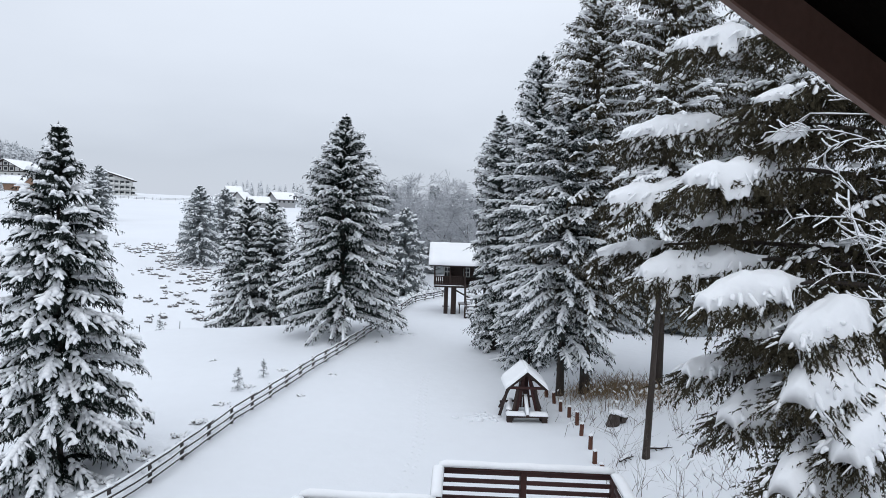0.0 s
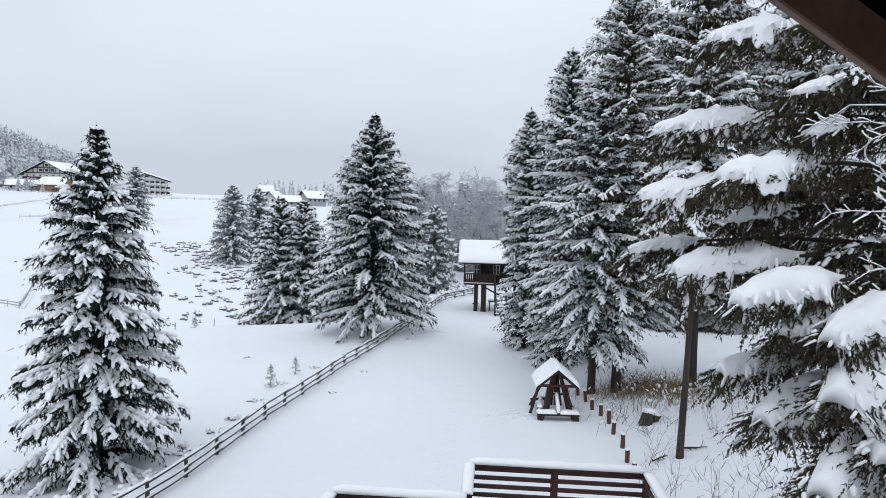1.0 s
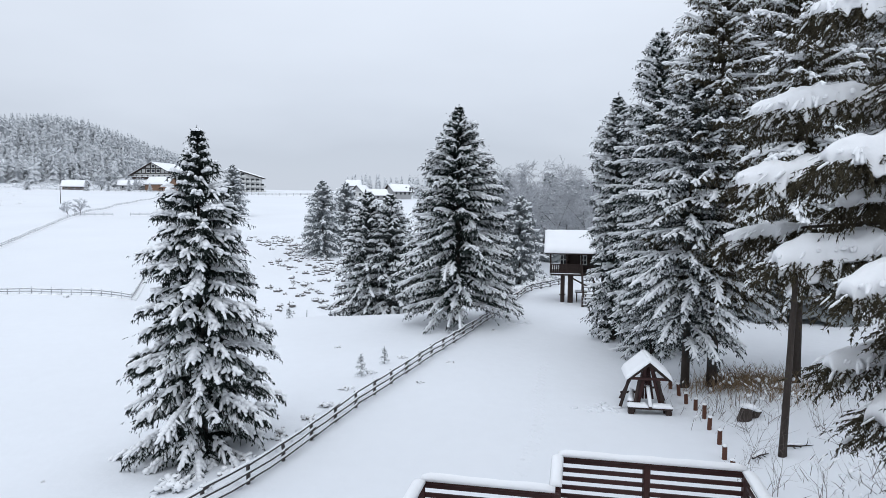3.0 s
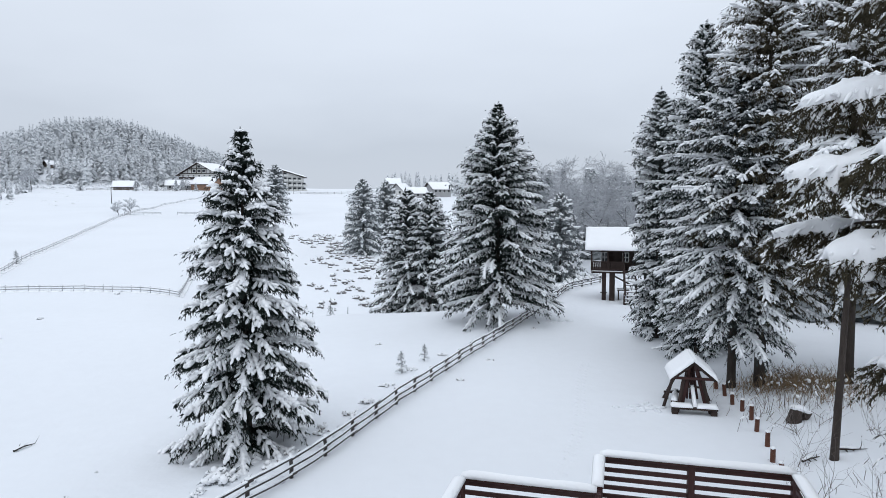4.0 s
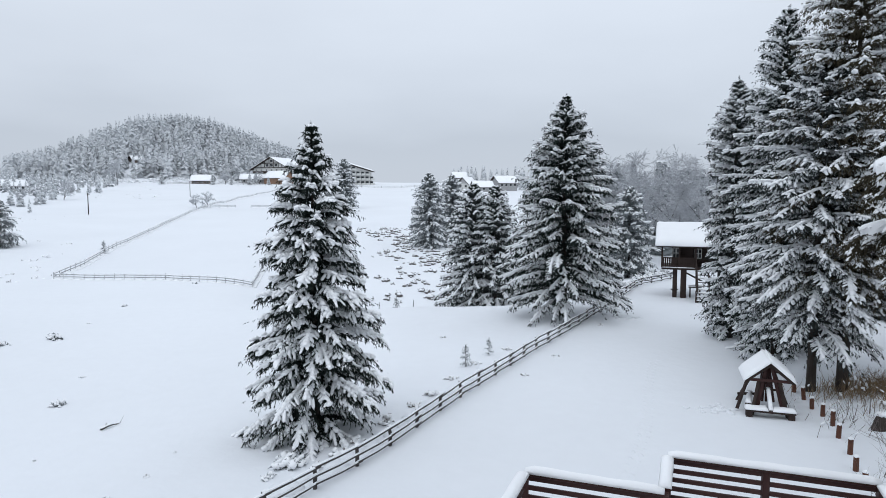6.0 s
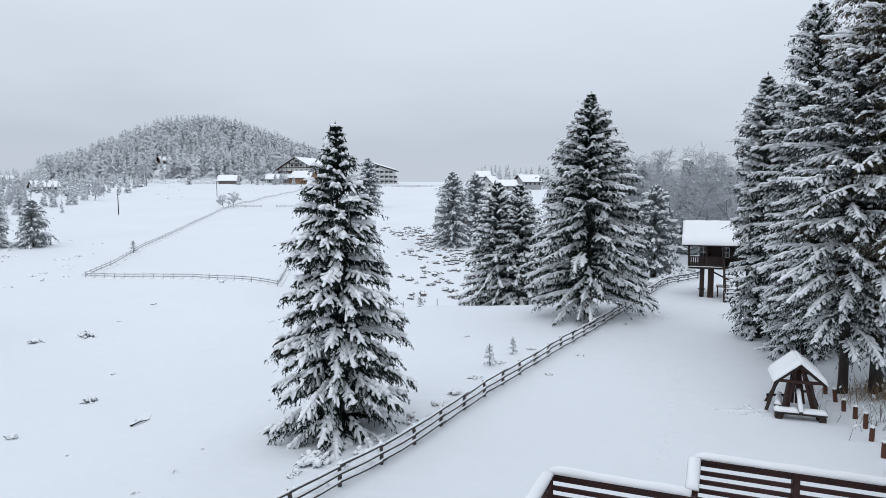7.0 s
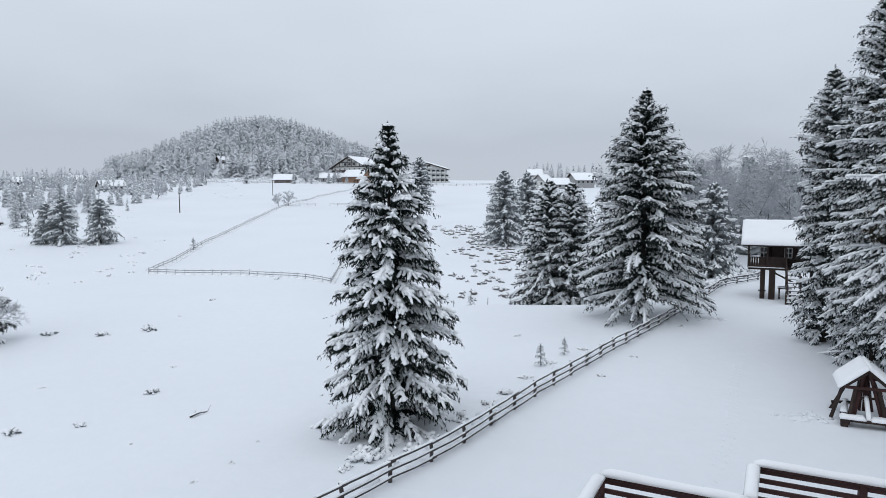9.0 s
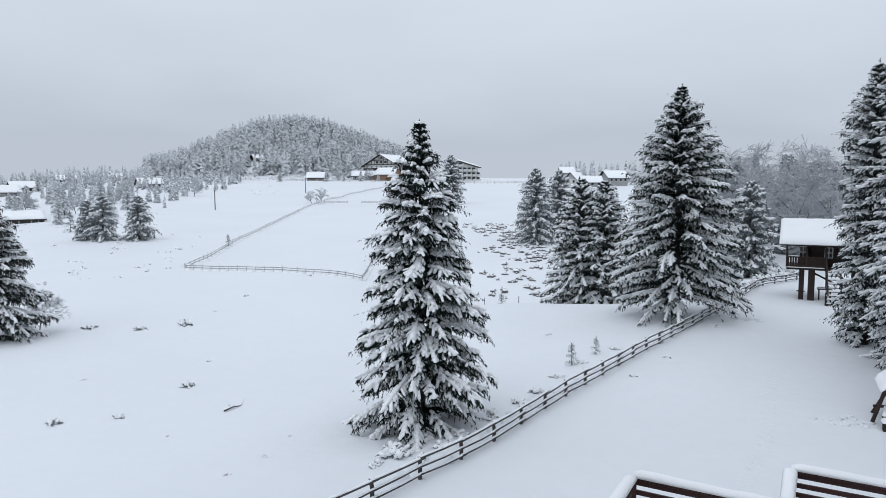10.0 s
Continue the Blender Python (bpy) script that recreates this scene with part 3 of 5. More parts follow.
def near_spruce():
    """The huge spruce by the house: a dark inner crown and single bowed boughs with thick snow."""
    x0, y0 = polar(*NEAR_AT)
    z0 = ground(x0, y0)
    tree = thing("spruce_tree", pose(x0, y0, z0), "huge spruce bowed under thick pillows of snow", "tree")
    inv = tree.matrix_world.inverted()
    core = spruce("near_spruce", 19, 18, 3.4, 2.6, 0.55, 7, 0.14, 0.38, 0.04, 20, 0.07, 0.0105, needle=NEEDLE_WARM, trunk_r=0.26, sag=0.42, shape=SLIM, inner=0.45, sides=4, curtain=5, flecks=0.12, fill=110)
    part("trunk", core[0], tree)
    tagged(part("crown", core[1], tree), kind="stuff")
    tagged(part("snow_load", core[2], tree, "fresh snow lying on the boughs"), kind="stuff")
    rng = np.random.default_rng(5)
    # compass angle and slope of the bough's tip from the eye, its distance, the snow's half width, depth and share of the bough
    tips = [
        (33.5, 0.253, 11.2, 0.36, 0.16, 0.36),
        (29.6, 0.126, 11.6, 0.38, 0.17, 0.42),
        (28.8, 0.033, 11.2, 0.40, 0.18, 0.38),
        (34.7, 0.062, 10.4, 0.40, 0.20, 0.44),
        (28.1, -0.045, 11.8, 0.22, 0.10, 0.25),
        (31.7, -0.072, 10.8, 0.46, 0.22, 0.48),
        (36.4, -0.110, 9.8, 0.46, 0.24, 0.48),
        (42.9, -0.150, 9.6, 0.45, 0.22, 0.70),
        (35.6, -0.209, 10.6, 0.42, 0.14, 0.42),
        (38.8, -0.271, 10.0, 0.52, 0.28, 0.58),
        (43.7, -0.229, 9.2, 0.52, 0.26, 0.75),
        (43.1, -0.356, 8.8, 0.54, 0.26, 0.75),
        (40.9, 0.120, 10.9, 0.20, 0.08, 0.25),
        (47.3, -0.297, 8.9, 0.52, 0.28, 0.70),
        (32.9, 0.372, 11.4, 0.36, 0.16, 0.40),
        (35.3, 0.438, 11.4, 0.36, 0.16, 0.40),
        (39.7, 0.174, 10.8, 0.20, 0.08, 0.25),
        (46.6, -0.414, 8.5, 0.50, 0.24, 0.60),
        (35.7, 0.002, 11.2, 0.22, 0.10, 0.30),
        (39.9, -0.148, 10.2, 0.26, 0.10, 0.30),
    ]
    for k, (az, slope, d, wide, thick, cover) in enumerate(tips):
        tip = Vector((*polar(az, d), EYE + slope * d))
        away = Vector((tip.x - x0, tip.y - y0, 0))
        root = Vector((x0, y0, tip.z + 0.1)) + away * 0.06
        line = bough_line(tip, root, 0.34)
        length = away.length
        flat = away.normalized()
        lat = Vector((-flat.y, flat.x, 0))
        vs, fs = pillow(line, lat, length, wide, thick, k * 1.7 + 0.3, cover)
        bough = part("bough", Build().tube([inv @ (line(q) - Vector((0, 0, 0.06))) for q in (0, 0.25, 0.5, 0.75, 0.97)], [0.05, 0.042, 0.033, 0.024, 0.01], 7).mesh("bough", BARK, True), tree)
        part("snow_pillow", mesh("snow_pillow", [inv @ p for p in vs], fs, SNOW, True), bough, "thick rounded snow on a bowed bough")
        # twigs that hang from the bough under its snow, heavy with needles
        m = 400
        q = rng.random(m) ** 0.7
        v = rng.uniform(-1, 1, m) * np.sin(np.pi * (0.1 + 0.8 * q)) ** 0.5
        P = np.array([inv @ (line(float(a)) + lat * (wide * 0.95 * float(b)) - Vector((0, 0, 0.07 + 0.42 * wide * float(b) ** 2))) for a, b in zip(q, v)])
        D = unit(np.array(flat) * (0.45 + 0.3 * rng.standard_normal(m))[:, None] + np.array(lat) * (0.8 * v + 0.3 * rng.standard_normal(m))[:, None] - np.array([0, 0, 1.0]) * (0.25 + 0.75 * rng.random(m))[:, None])
        T = 0.22 + 0.5 * rng.random(m)
        tagged(part("foliage", mesh_np("foliage", *blades(P, D, T, 30, 0.06, 0.0105, rng, 0.4), NEEDLE_WARM), bough), kind="stuff")
        # fingers of snow that hang over the rim and the tip
        f = 30
        fq = 1 - cover * (rng.random(f) ** 1.3) * 0.95
        fv = np.where(rng.random(f) < 0.5, 1, -1) * rng.uniform(0.55, 0.85, f) * np.sin(np.pi * np.clip(0.06 + 0.88 * (fq - 1 + cover) / cover, 0, 1)) ** 0.45
        FP = np.array([inv @ (line(float(a)) + lat * (wide * float(b)) - Vector((0, 0, 0.4 * wide * float(b) ** 2 - 0.3 * thick))) for a, b in zip(fq, fv)])
        FD = unit(np.array(lat) * (np.sign(fv) * (0.35 + 0.5 * rng.random(f)))[:, None] + np.array(flat) * (0.25 + 0.6 * fq ** 4 + 0.3 * rng.standard_normal(f))[:, None] - np.array([0, 0, 1.0]) * (0.55 + 0.5 * rng.random(f))[:, None])
        FL, FW = (0.06 + 0.28 * rng.random(f) ** 2) * min(1, wide / 0.36), (0.018 + 0.028 * rng.random(f)) * min(1, wide / 0.36)
        c = rng.random(m) < 0.16
        w = 0.014 + 0.022 * rng.random(int(c.sum()))
        tagged(part("snow_scatter", mesh_np("snow_scatter", *join_sets([lumps(P[c] + D[c] * 0.05 + [0, 0, 0.02], D[c], T[c] * (0.25 + 0.35 * rng.random(len(w))), w, w * 0.8, rng, 0.3, 4), lumps(FP, FD, FL, FW, FW * 0.8, rng, 0.25, 6)]), SNOW, True), bough), kind="stuff")
    return tree


near_spruce()


# ---- bare trees and shrubs ----
def grow(rng, p, d, length, r, level, out, weep=0.0, fork=5, side=0.45):
    """A branch as a list of (points, radii) with its side branches."""
    n = 7 if level == 2 and side < 0.2 else 4
    pts, rad = [np.array(p, float)], [r]
    d = np.array(d, float)
    for i in range(n):
        d = unit(d + rng.standard_normal(3) * 0.13 + np.array([0, 0, -weep * (0.4 if level > 1 else 1.0)]))
        pts.append(pts[-1] + d * length / n)
        rad.append(r * (1 - 0.75 * (i + 1) / n))
        if level > 0:
            for k in range(max(1, fork // n) if i else 1):
                s = rng.standard_normal(3)
                s = unit(s - d * s.dot(d))
                grow(rng, pts[-1], unit(d * 0.75 + s * 0.75 + np.array([0, 0, 0.12])), length * (side + 0.2 * rng.random()), rad[-1] * 0.7 + 0.002, level - 1, out, weep, fork, side)
    out.append((pts, rad))
    return out


def twigs_mesh(name, branches, mat, sides=4):
    b = Build()
    for pts, rad in branches:
        b.tube(pts, rad, sides if rad[0] < 0.05 else 8, caps=False)
    return b.mesh(name, mat, True)


def twig_snow(name, branches, high, most=99999):
    b = Build()
    for pts, rad in branches[:most]:
        for p, q, r in zip(pts, pts[1:], rad):
            if abs(q[2] - p[2]) < 0.8 * np.linalg.norm(q - p):
                b.ridge(p + [0, 0, r * 0.5], q + [0, 0, r * 0.5], 2 * r + high * 0.9, high, 0.15, p[0])
    return b.mesh(name, SNOW, True)


rng = np.random.default_rng(31)
BIRCHES = []
for k in range(2):
    br = grow(rng, (0, 0, -0.3), (0.04, 0.02, 1), 9.0, 0.2, 4, [], 0.10 if k else 0.16, 8)
    thick_ones = [x for x in br if x[1][0] > 0.05]
    fine = [(p[::4], [max(r, 0.026) for r in q[::4]]) if q[0] < 0.02 else (p[::2], [max(r, 0.026) for r in q[::2]]) for p, q in br if q[0] <= 0.05]
    BIRCHES.append((twigs_mesh("birch_crown", fine, FROST, 3), twigs_mesh("birch_trunk", thick_ones, BARK, 5)))
br = grow(rng, (0, 0, -0.3), (0.04, 0.02, 1), 6.0, 0.2, 3, [], 0.02, 11, 0.5)
fine = [(p[::2], [max(r, 0.07) for r in q[::2]]) for p, q in br if q[0] <= 0.07]
BIRCHES.append((twigs_mesh("far_birch_crown", fine, FROST, 3), twigs_mesh("far_birch_trunk", [x for x in br if x[1][0] > 0.07], BARK, 5)))


def birch(az, d, slope, k, turn, label="bare birch with hanging twigs white with frost", group="frosted birches"):
    x, y, g = on(az, d)
    tall = EYE + slope * d - g
    me = BIRCHES[k][0]
    top = max(v.co.z for v in me.vertices)
    tree = thing("birch_tree", pose(x, y, g, 0, 0, turn) @ Matrix.Scale(tall / top, 4), label, "tree", group)
    tagged(part("crown", me, tree), kind="stuff")
    part("trunk", BIRCHES[k][1], tree)


birch(11.0, 92, 0.067, 0, 10)
birch(12.6, 95, 0.050, 1, 70)
birch(15.4, 85, 0.075, 1, 130)
birch(17.2, 84, 0.060, 0, 200)
birch(9.0, 98, 0.036, 1, 250)
birch(13.8, 110, 0.038, 0, 300)
birch(-24.9, 203, 0.0, 2, 40, "small bare tree whitened by frost at a fence corner", "field trees")
birch(-24.1, 204, 0.004, 2, 140, "small bare tree whitened by frost at a fence corner", "field trees")
birch(-30.6, 420, 0.048, 2, 80, "large bare tree below the wooded hill", "field trees")
birch(-19.9, 425, 0.033, 2, 20, "bare tree before the barn", "field trees")
birch(-22.6, 430, 0.034, 2, 20, "bare tree among the village houses", "field trees")
birch(-45.6, 52, -0.125, 1, 20, "leaning bare tree beside a dark spruce", "field trees")
birch(-42.8, 185, -0.004, 2, 75, "round frosted bare tree on the valley side", "field trees")
birch(-39.2, 215, 0.016, 2, 110, "round frosted bare tree on the valley side", "field trees")
birch(-37.2, 235, 0.010, 2, 210, "round frosted bare tree on the valley side", "field trees")
birch(-34.3, 255, 0.020, 2, 250, "round frosted bare tree on the valley side", "field trees")
birch(-46.0, 190, 0.004, 2, 320, "large frosted bare tree on the valley side", "field trees")
birch(-42.8, 260, 0.022, 2, 320, "large frosted bare tree on the valley side", "field trees")
birch(-41.2, 300, 0.024, 2, 30, "large frosted bare tree on the valley side", "field trees")


# ---- woods far off ----
def woods(name, places, mat, white, seed, n=44, label="", tall=(9, 14), fat=1.0, cover=0.75):
    """Many far spruces as one: each a spire of drooping boughs with snow on top."""
    rng = np.random.default_rng(seed)
    P = np.array(places, float)
    m = len(P)
    H = rng.uniform(*tall, m)
    R = H * rng.uniform(0.15, 0.22, m) * fat
    t = (np.arange(n) + rng.random((m, n))) / n
    a = rng.random((m, n)) * 2 * np.pi
    r = R[:, None] * (1 - t) ** 0.8 * (0.75 + 0.5 * rng.random((m, n))) + 0.02 * H[:, None]
    h = H[:, None] * (0.05 + 0.95 * t)
    o = np.stack([np.cos(a), np.sin(a), 0 * a], -1)
    l = np.stack([-np.sin(a), np.cos(a), 0 * a], -1)
    c = P[:, None] + np.stack([0 * h, 0 * h, h], -1)
    w = (r * 0.55 + 0.02 * H[:, None])[..., None]
    drop = (r * 0.75)[..., None] * np.array([0, 0, 1.0])
    thick = (0.05 * H)[:, None, None] * np.array([0, 0, 1.0])
    tip = c + o * r[..., None] - drop
    mid = c + o * (r * 0.45)[..., None] - drop * 0.3
    dark = np.stack([c + thick * 0.5, mid + l * w - drop * 0.35, tip, mid - l * w - drop * 0.35], 2)
    keep = rng.random((m, n)) < cover
    up = dark * 1.0
    up[:, :, 0] = c + thick * 0.6
    up[:, :, 1:] = up[:, :, 1:] * 0.78 + c[:, :, None] * 0.22 + thick[:, :, None] * 0.55
    thing_ = thing(name, Matrix(), label, "woods", kind="stuff")
    for nm, q, mt in (("crowns", dark.reshape(-1, 4, 3), mat), ("snow_load", up[keep], white)):
        k = len(q)
        f = np.concatenate([np.arange(k)[:, None] * 4 + [0, 1, 2], np.arange(k)[:, None] * 4 + [0, 2, 3]])
        tagged(part(nm, mesh_np(nm, q.reshape(-1, 3), f, mt), thing_), kind="stuff")
    return thing_


# haze over the hill is put into the rime and far needle colours
HAZED_RIME = material("hazed_rime_on_needles", (0.72, 0.73, 0.75), 0.9, 0.1, 0.1, 1, 0)
FAR_NEEDLE = material("frosted_hazed_far_needles", (0.60, 0.615, 0.63), 0.9, 0.2, 0.05, 0.4, 0, island=0.5)
# paled beyond its frost, for haze across the valley
SLOPE_NEEDLE = material("frosted_hazed_slope_needles", (0.46, 0.475, 0.49), 0.9, 0.4, 0.1, 0.6, 0, island=0.5)
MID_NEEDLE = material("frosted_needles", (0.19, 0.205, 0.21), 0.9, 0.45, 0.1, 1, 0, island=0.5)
rng = np.random.default_rng(41)


def scatter(n, az, d, rng, test=None):
    got = []
    while len(got) < n:
        a, r = rng.uniform(*az), math.sqrt(rng.uniform(d[0] ** 2, d[1] ** 2))
        x, y, z = on(a, r)
        if test is None or test(a, r):
            got.append((x, y, z - 0.2))
    return got


def on_hill(a, r):
    return r > 456 + 18 * noise.noise((a * 0.4, 2.0, 0)) and not (-29.8 < a < -28.6 and 474 < r < 510) and not (-21.5 < a < -9 and r < (476 if a < -19.3 else 520))


woods("hill_forest", scatter(2000, (-38, -15.5), (440, 650), rng, on_hill), FAR_NEEDLE, HAZED_RIME, 42, 28, "dense spruce forest on the hill, grey with frost and painted haze", (9, 17), cover=0.5)
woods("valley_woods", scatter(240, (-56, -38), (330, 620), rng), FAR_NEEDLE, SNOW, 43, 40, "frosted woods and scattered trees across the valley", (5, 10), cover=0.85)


def in_valley(a, r):
    edge = 185 + 12 * abs(a + 42) if a < -38 else 200 + 26 * max(0, a + 36)
    return r > max(edge, 330 if a < -45 else 0) + 25 * noise.noise((a * 0.5, 4.0, 0))


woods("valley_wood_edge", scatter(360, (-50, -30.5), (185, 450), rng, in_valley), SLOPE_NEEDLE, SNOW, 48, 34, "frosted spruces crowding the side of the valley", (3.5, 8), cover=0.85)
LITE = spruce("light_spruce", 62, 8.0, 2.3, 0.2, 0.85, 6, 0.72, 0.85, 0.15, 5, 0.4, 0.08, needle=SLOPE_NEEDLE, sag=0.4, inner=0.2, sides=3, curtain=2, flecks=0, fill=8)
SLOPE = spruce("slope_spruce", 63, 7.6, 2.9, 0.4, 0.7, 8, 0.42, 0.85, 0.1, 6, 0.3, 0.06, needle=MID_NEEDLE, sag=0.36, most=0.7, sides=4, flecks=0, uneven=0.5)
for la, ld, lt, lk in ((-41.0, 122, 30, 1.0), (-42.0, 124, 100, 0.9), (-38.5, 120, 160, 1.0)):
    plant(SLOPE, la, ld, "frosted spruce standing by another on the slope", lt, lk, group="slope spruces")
lrng = random.Random(9)
n_lite = 0
while n_lite < 26:
    la, ld = lrng.uniform(-54, -36.5), lrng.uniform(150, 330)
    if noise.noise((la * 0.5, ld * 0.02, 1)) > -0.05:
        plant(LITE, la, ld, "frosted spruce on the valley side", lrng.uniform(0, 360), lrng.uniform(0.45, 0.85), group="valley spruces")
        n_lite += 1
for k in range(12):
    plant(LITE, lrng.uniform(-36, -14), lrng.uniform(405, 440), "small snowy spruce by the village road", lrng.uniform(0, 360), lrng.uniform(0.5, 0.95), group="village spruces")
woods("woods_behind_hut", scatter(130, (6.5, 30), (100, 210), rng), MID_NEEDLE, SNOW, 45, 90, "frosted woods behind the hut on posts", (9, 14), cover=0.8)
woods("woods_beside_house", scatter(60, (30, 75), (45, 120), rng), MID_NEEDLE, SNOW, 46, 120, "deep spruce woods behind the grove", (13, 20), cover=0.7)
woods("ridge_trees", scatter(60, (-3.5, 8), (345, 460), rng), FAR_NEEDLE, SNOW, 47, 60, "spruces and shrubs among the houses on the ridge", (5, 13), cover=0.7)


def bushy(rng, n, places, size, needle=TWIG, snow=0.8, blade=14, name="shrub"):
    """Low shrubs with snow caps: needles or twigs, and snow, as two meshes."""
    S, A, L, W = [], [], [], []
    for (x, y, z), s in zip(places, size):
        d = unit(rng.standard_normal((n, 3)) * [0.8, 0.8, 0.3] + [0, 0, 0.6])
        S.append(np.array([x, y, z - 0.03]) + rng.standard_normal((n, 3)) * [0.22 * s, 0.18 * s, 0.03 * s])
        A.append(d)
        L.append(s * (0.22 + 0.24 * rng.random(n)))
        W.append(s * (0.10 + 0.09 * rng.random(n)))
    S, A, L, W = map(np.concatenate, (S, A, L, W))
    nv, nf = blades(S, A, L * 0.95, blade, 0.15 * np.mean(size), 0.035 * np.mean(size), rng, 0.5)
    keep = rng.random(len(S)) < snow
    sv, sf = lumps((S + A * (L * 0.35)[:, None] + [0, 0, 0.02])[keep], A[keep], (L * 0.65)[keep], W[keep], W[keep] * 0.8, rng)
    return mesh_np(name + "_twigs", nv, nf, needle), mesh_np(name + "_snow", sv, sf, SNOW, True)


rng = np.random.default_rng(51)
heath = scatter(330, (-13.0, -0.5), (72, 140), rng, lambda a, r: noise.noise((a * 0.5, r * 0.07, 3)) + 0.8 - 0.10 * abs(a + 5.5) > 0.5 + 0.3 * rng.standard_normal())
n = len(heath)
hp, hsz = np.array(heath), rng.uniform(0.35, 1.0, n) ** 1.2
dark, caps = [], []
for k in range(3):
    turn = rng.random(n) * 2 * math.pi
    along = np.stack([np.cos(turn), np.sin(turn), 0 * turn], -1)
    mid = hp + rng.standard_normal((n, 3)) * [0.3, 0.3, 0] * hsz[:, None]
    dark.append(lumps(mid - along * (0.4 * hsz)[:, None] + [0, 0, 0.2], along, 0.8 * hsz, 0.27 * hsz, (0.28 + 0.15 * rng.random(n)) * hsz, rng, 0.5, 5))
    cap = hsz * (0.75 + 0.3 * rng.random(n))
    caps.append(lumps(mid - along * (0.4 * cap)[:, None] + np.array([0, 0, 1.0]) * (0.22 + 0.19 * hsz)[:, None], along, 0.8 * cap, 0.28 * cap, 0.22 * cap, rng, 0.35, 5))
up = unit(rng.standard_normal((3 * n, 3)) * [0.8, 0.8, 0.2] + [0, 0, 0.35])
dark.append(blades(np.repeat(hp, 3, 0) + [0, 0, 0.3], up, np.repeat(hsz, 3) * 0.5, 6, np.repeat(hsz, 3) * 0.35, 0.03, rng, 0.2))
tw, sn = mesh_np("heath_twigs", *join_sets(dark), HEATH), mesh_np("heath_snow", *join_sets(caps), SNOW, True)
hs = thing("heath_shrubs", Matrix(), "low heath shrubs half buried in snow on the slope", "shrubs", kind="stuff")
tagged(part("twigs", tw, hs), kind="stuff")
tagged(part("snow_caps", sn, hs), kind="stuff")
slope_scrub = scatter(170, (-50, -34), (78, 190), rng, lambda a, r: noise.noise((a * 0.5, r * 0.05, 7)) > 0.0) + scatter(70, (-36, -27), (260, 430), rng, lambda a, r: noise.noise((a * 0.6, r * 0.03, 9)) > 0.1)
tw, sn = bushy(rng, 10, slope_scrub, rng.uniform(0.6, 1.7, len(slope_scrub)), HEATH, 0.6, 12, "scrub")
hs = thing("slope_scrub", Matrix(), "snowy scrub scattered on the valley side", "shrubs", kind="stuff")
tagged(part("twigs", tw, hs), kind="stuff")
tagged(part("snow_caps", sn, hs), kind="stuff")
hill_scrub = scatter(190, (-37, -21), (405, 470), rng, lambda a, r: r > 432 + 2.2 * abs(a + 32) * 0.5 + 14 * noise.noise((a * 0.7, 1.0, 5)))
tw, sn = bushy(rng, 9, hill_scrub, rng.uniform(2.0, 5.5, len(hill_scrub)), SLOPE_NEEDLE, 0.75, 12, "hill_scrub")
hs = thing("hill_scrub", Matrix(), "frosted bushes along the foot of the hill", "shrubs", kind="stuff")
tagged(part("twigs", tw, hs), kind="stuff")
tagged(part("snow_caps", sn, hs), kind="stuff")


def bush(az, d, size, label, n=22, needle=FROST_HAZE, snow=0.7, group="field bushes"):
    x, y, g = on(az, d)
    tw, sn = bushy(rng, n, [(0, 0, 0)], [size], needle, snow, 16, "bush")
    ob = thing("bush", pose(x, y, g), label, "bush", group)
    tagged(part("foliage", tw, ob), kind="stuff")
    tagged(part("snow_cap", sn, ob, "cap of fresh snow"), kind="stuff")


for az, d, s in ((-42.3, 51.8, 1.1), (-38.8, 49.8, 1.0), (-35.3, 50.1, 1.25), (-35.4, 34.3, 0.8), (-45.1, 31.3, 0.85), (-40.5, 30.8, 0.55), (-33.6, 39.0, 0.35), (-30.5, 62, 0.6), (-33.0, 55, 0.35), (-25.2, 75, 0.7)):
    bush(az, d, s * 0.78, "low bush capped with snow on the open field", 30)
for az, d, s in ((2.9, 30.8, 0.4), (5.4, 34.7, 0.38), (-14.0, 33, 0.3), (-4.3, 40, 0.4), (-37, 27, 0.25), (-43, 38, 0.3), (9.3, 43.5, 0.45), (-12, 42, 0.35), (-29.5, 21.8, 0.25), (-27.2, 24, 0.2), (-32.6, 20.6, 0.25)):
    bush(az, d, s, "tuft of dry stalks poking through the snow", 9, TWIG, 0.5, "tufts in the snow")
for az, d, s in ((10.2, 58, 1.6), (11.2, 63, 1.8), (12.6, 68, 1.7), (13.4, 72, 1.8), (9.4, 55, 1.2), (14.6, 74, 1.6)):
    bush(az, d, s, "frosted shrub behind the rail fence", 30, FROST_HAZE, 0.9, "fence bushes")
bush(-18.0, 20.9, 1.1, "small snow-covered bush at the foot of the lone spruce", 26, MID_NEEDLE, 0.9, "fence bushes")
bush(-19.8, 20.0, 0.5, "small snow-covered bush at the foot of the lone spruce", 14, MID_NEEDLE, 0.8, "fence bushes")
for az, d, s in ((-9.5, 24.5, 0.7), (-7.0, 26.0, 0.6), (-5.5, 27.5, 0.6), (-12.0, 23.0, 0.6), (-3.8, 30, 0.55), (-1.4, 32.8, 0.5), (1.3, 36, 0.5), (-13.6, 21.6, 0.7), (-15.6, 20.4, 0.6)):
    bush(az, d, s, "snowed-over tuft along the fence", 14, TWIG, 0.97, "fence bushes")

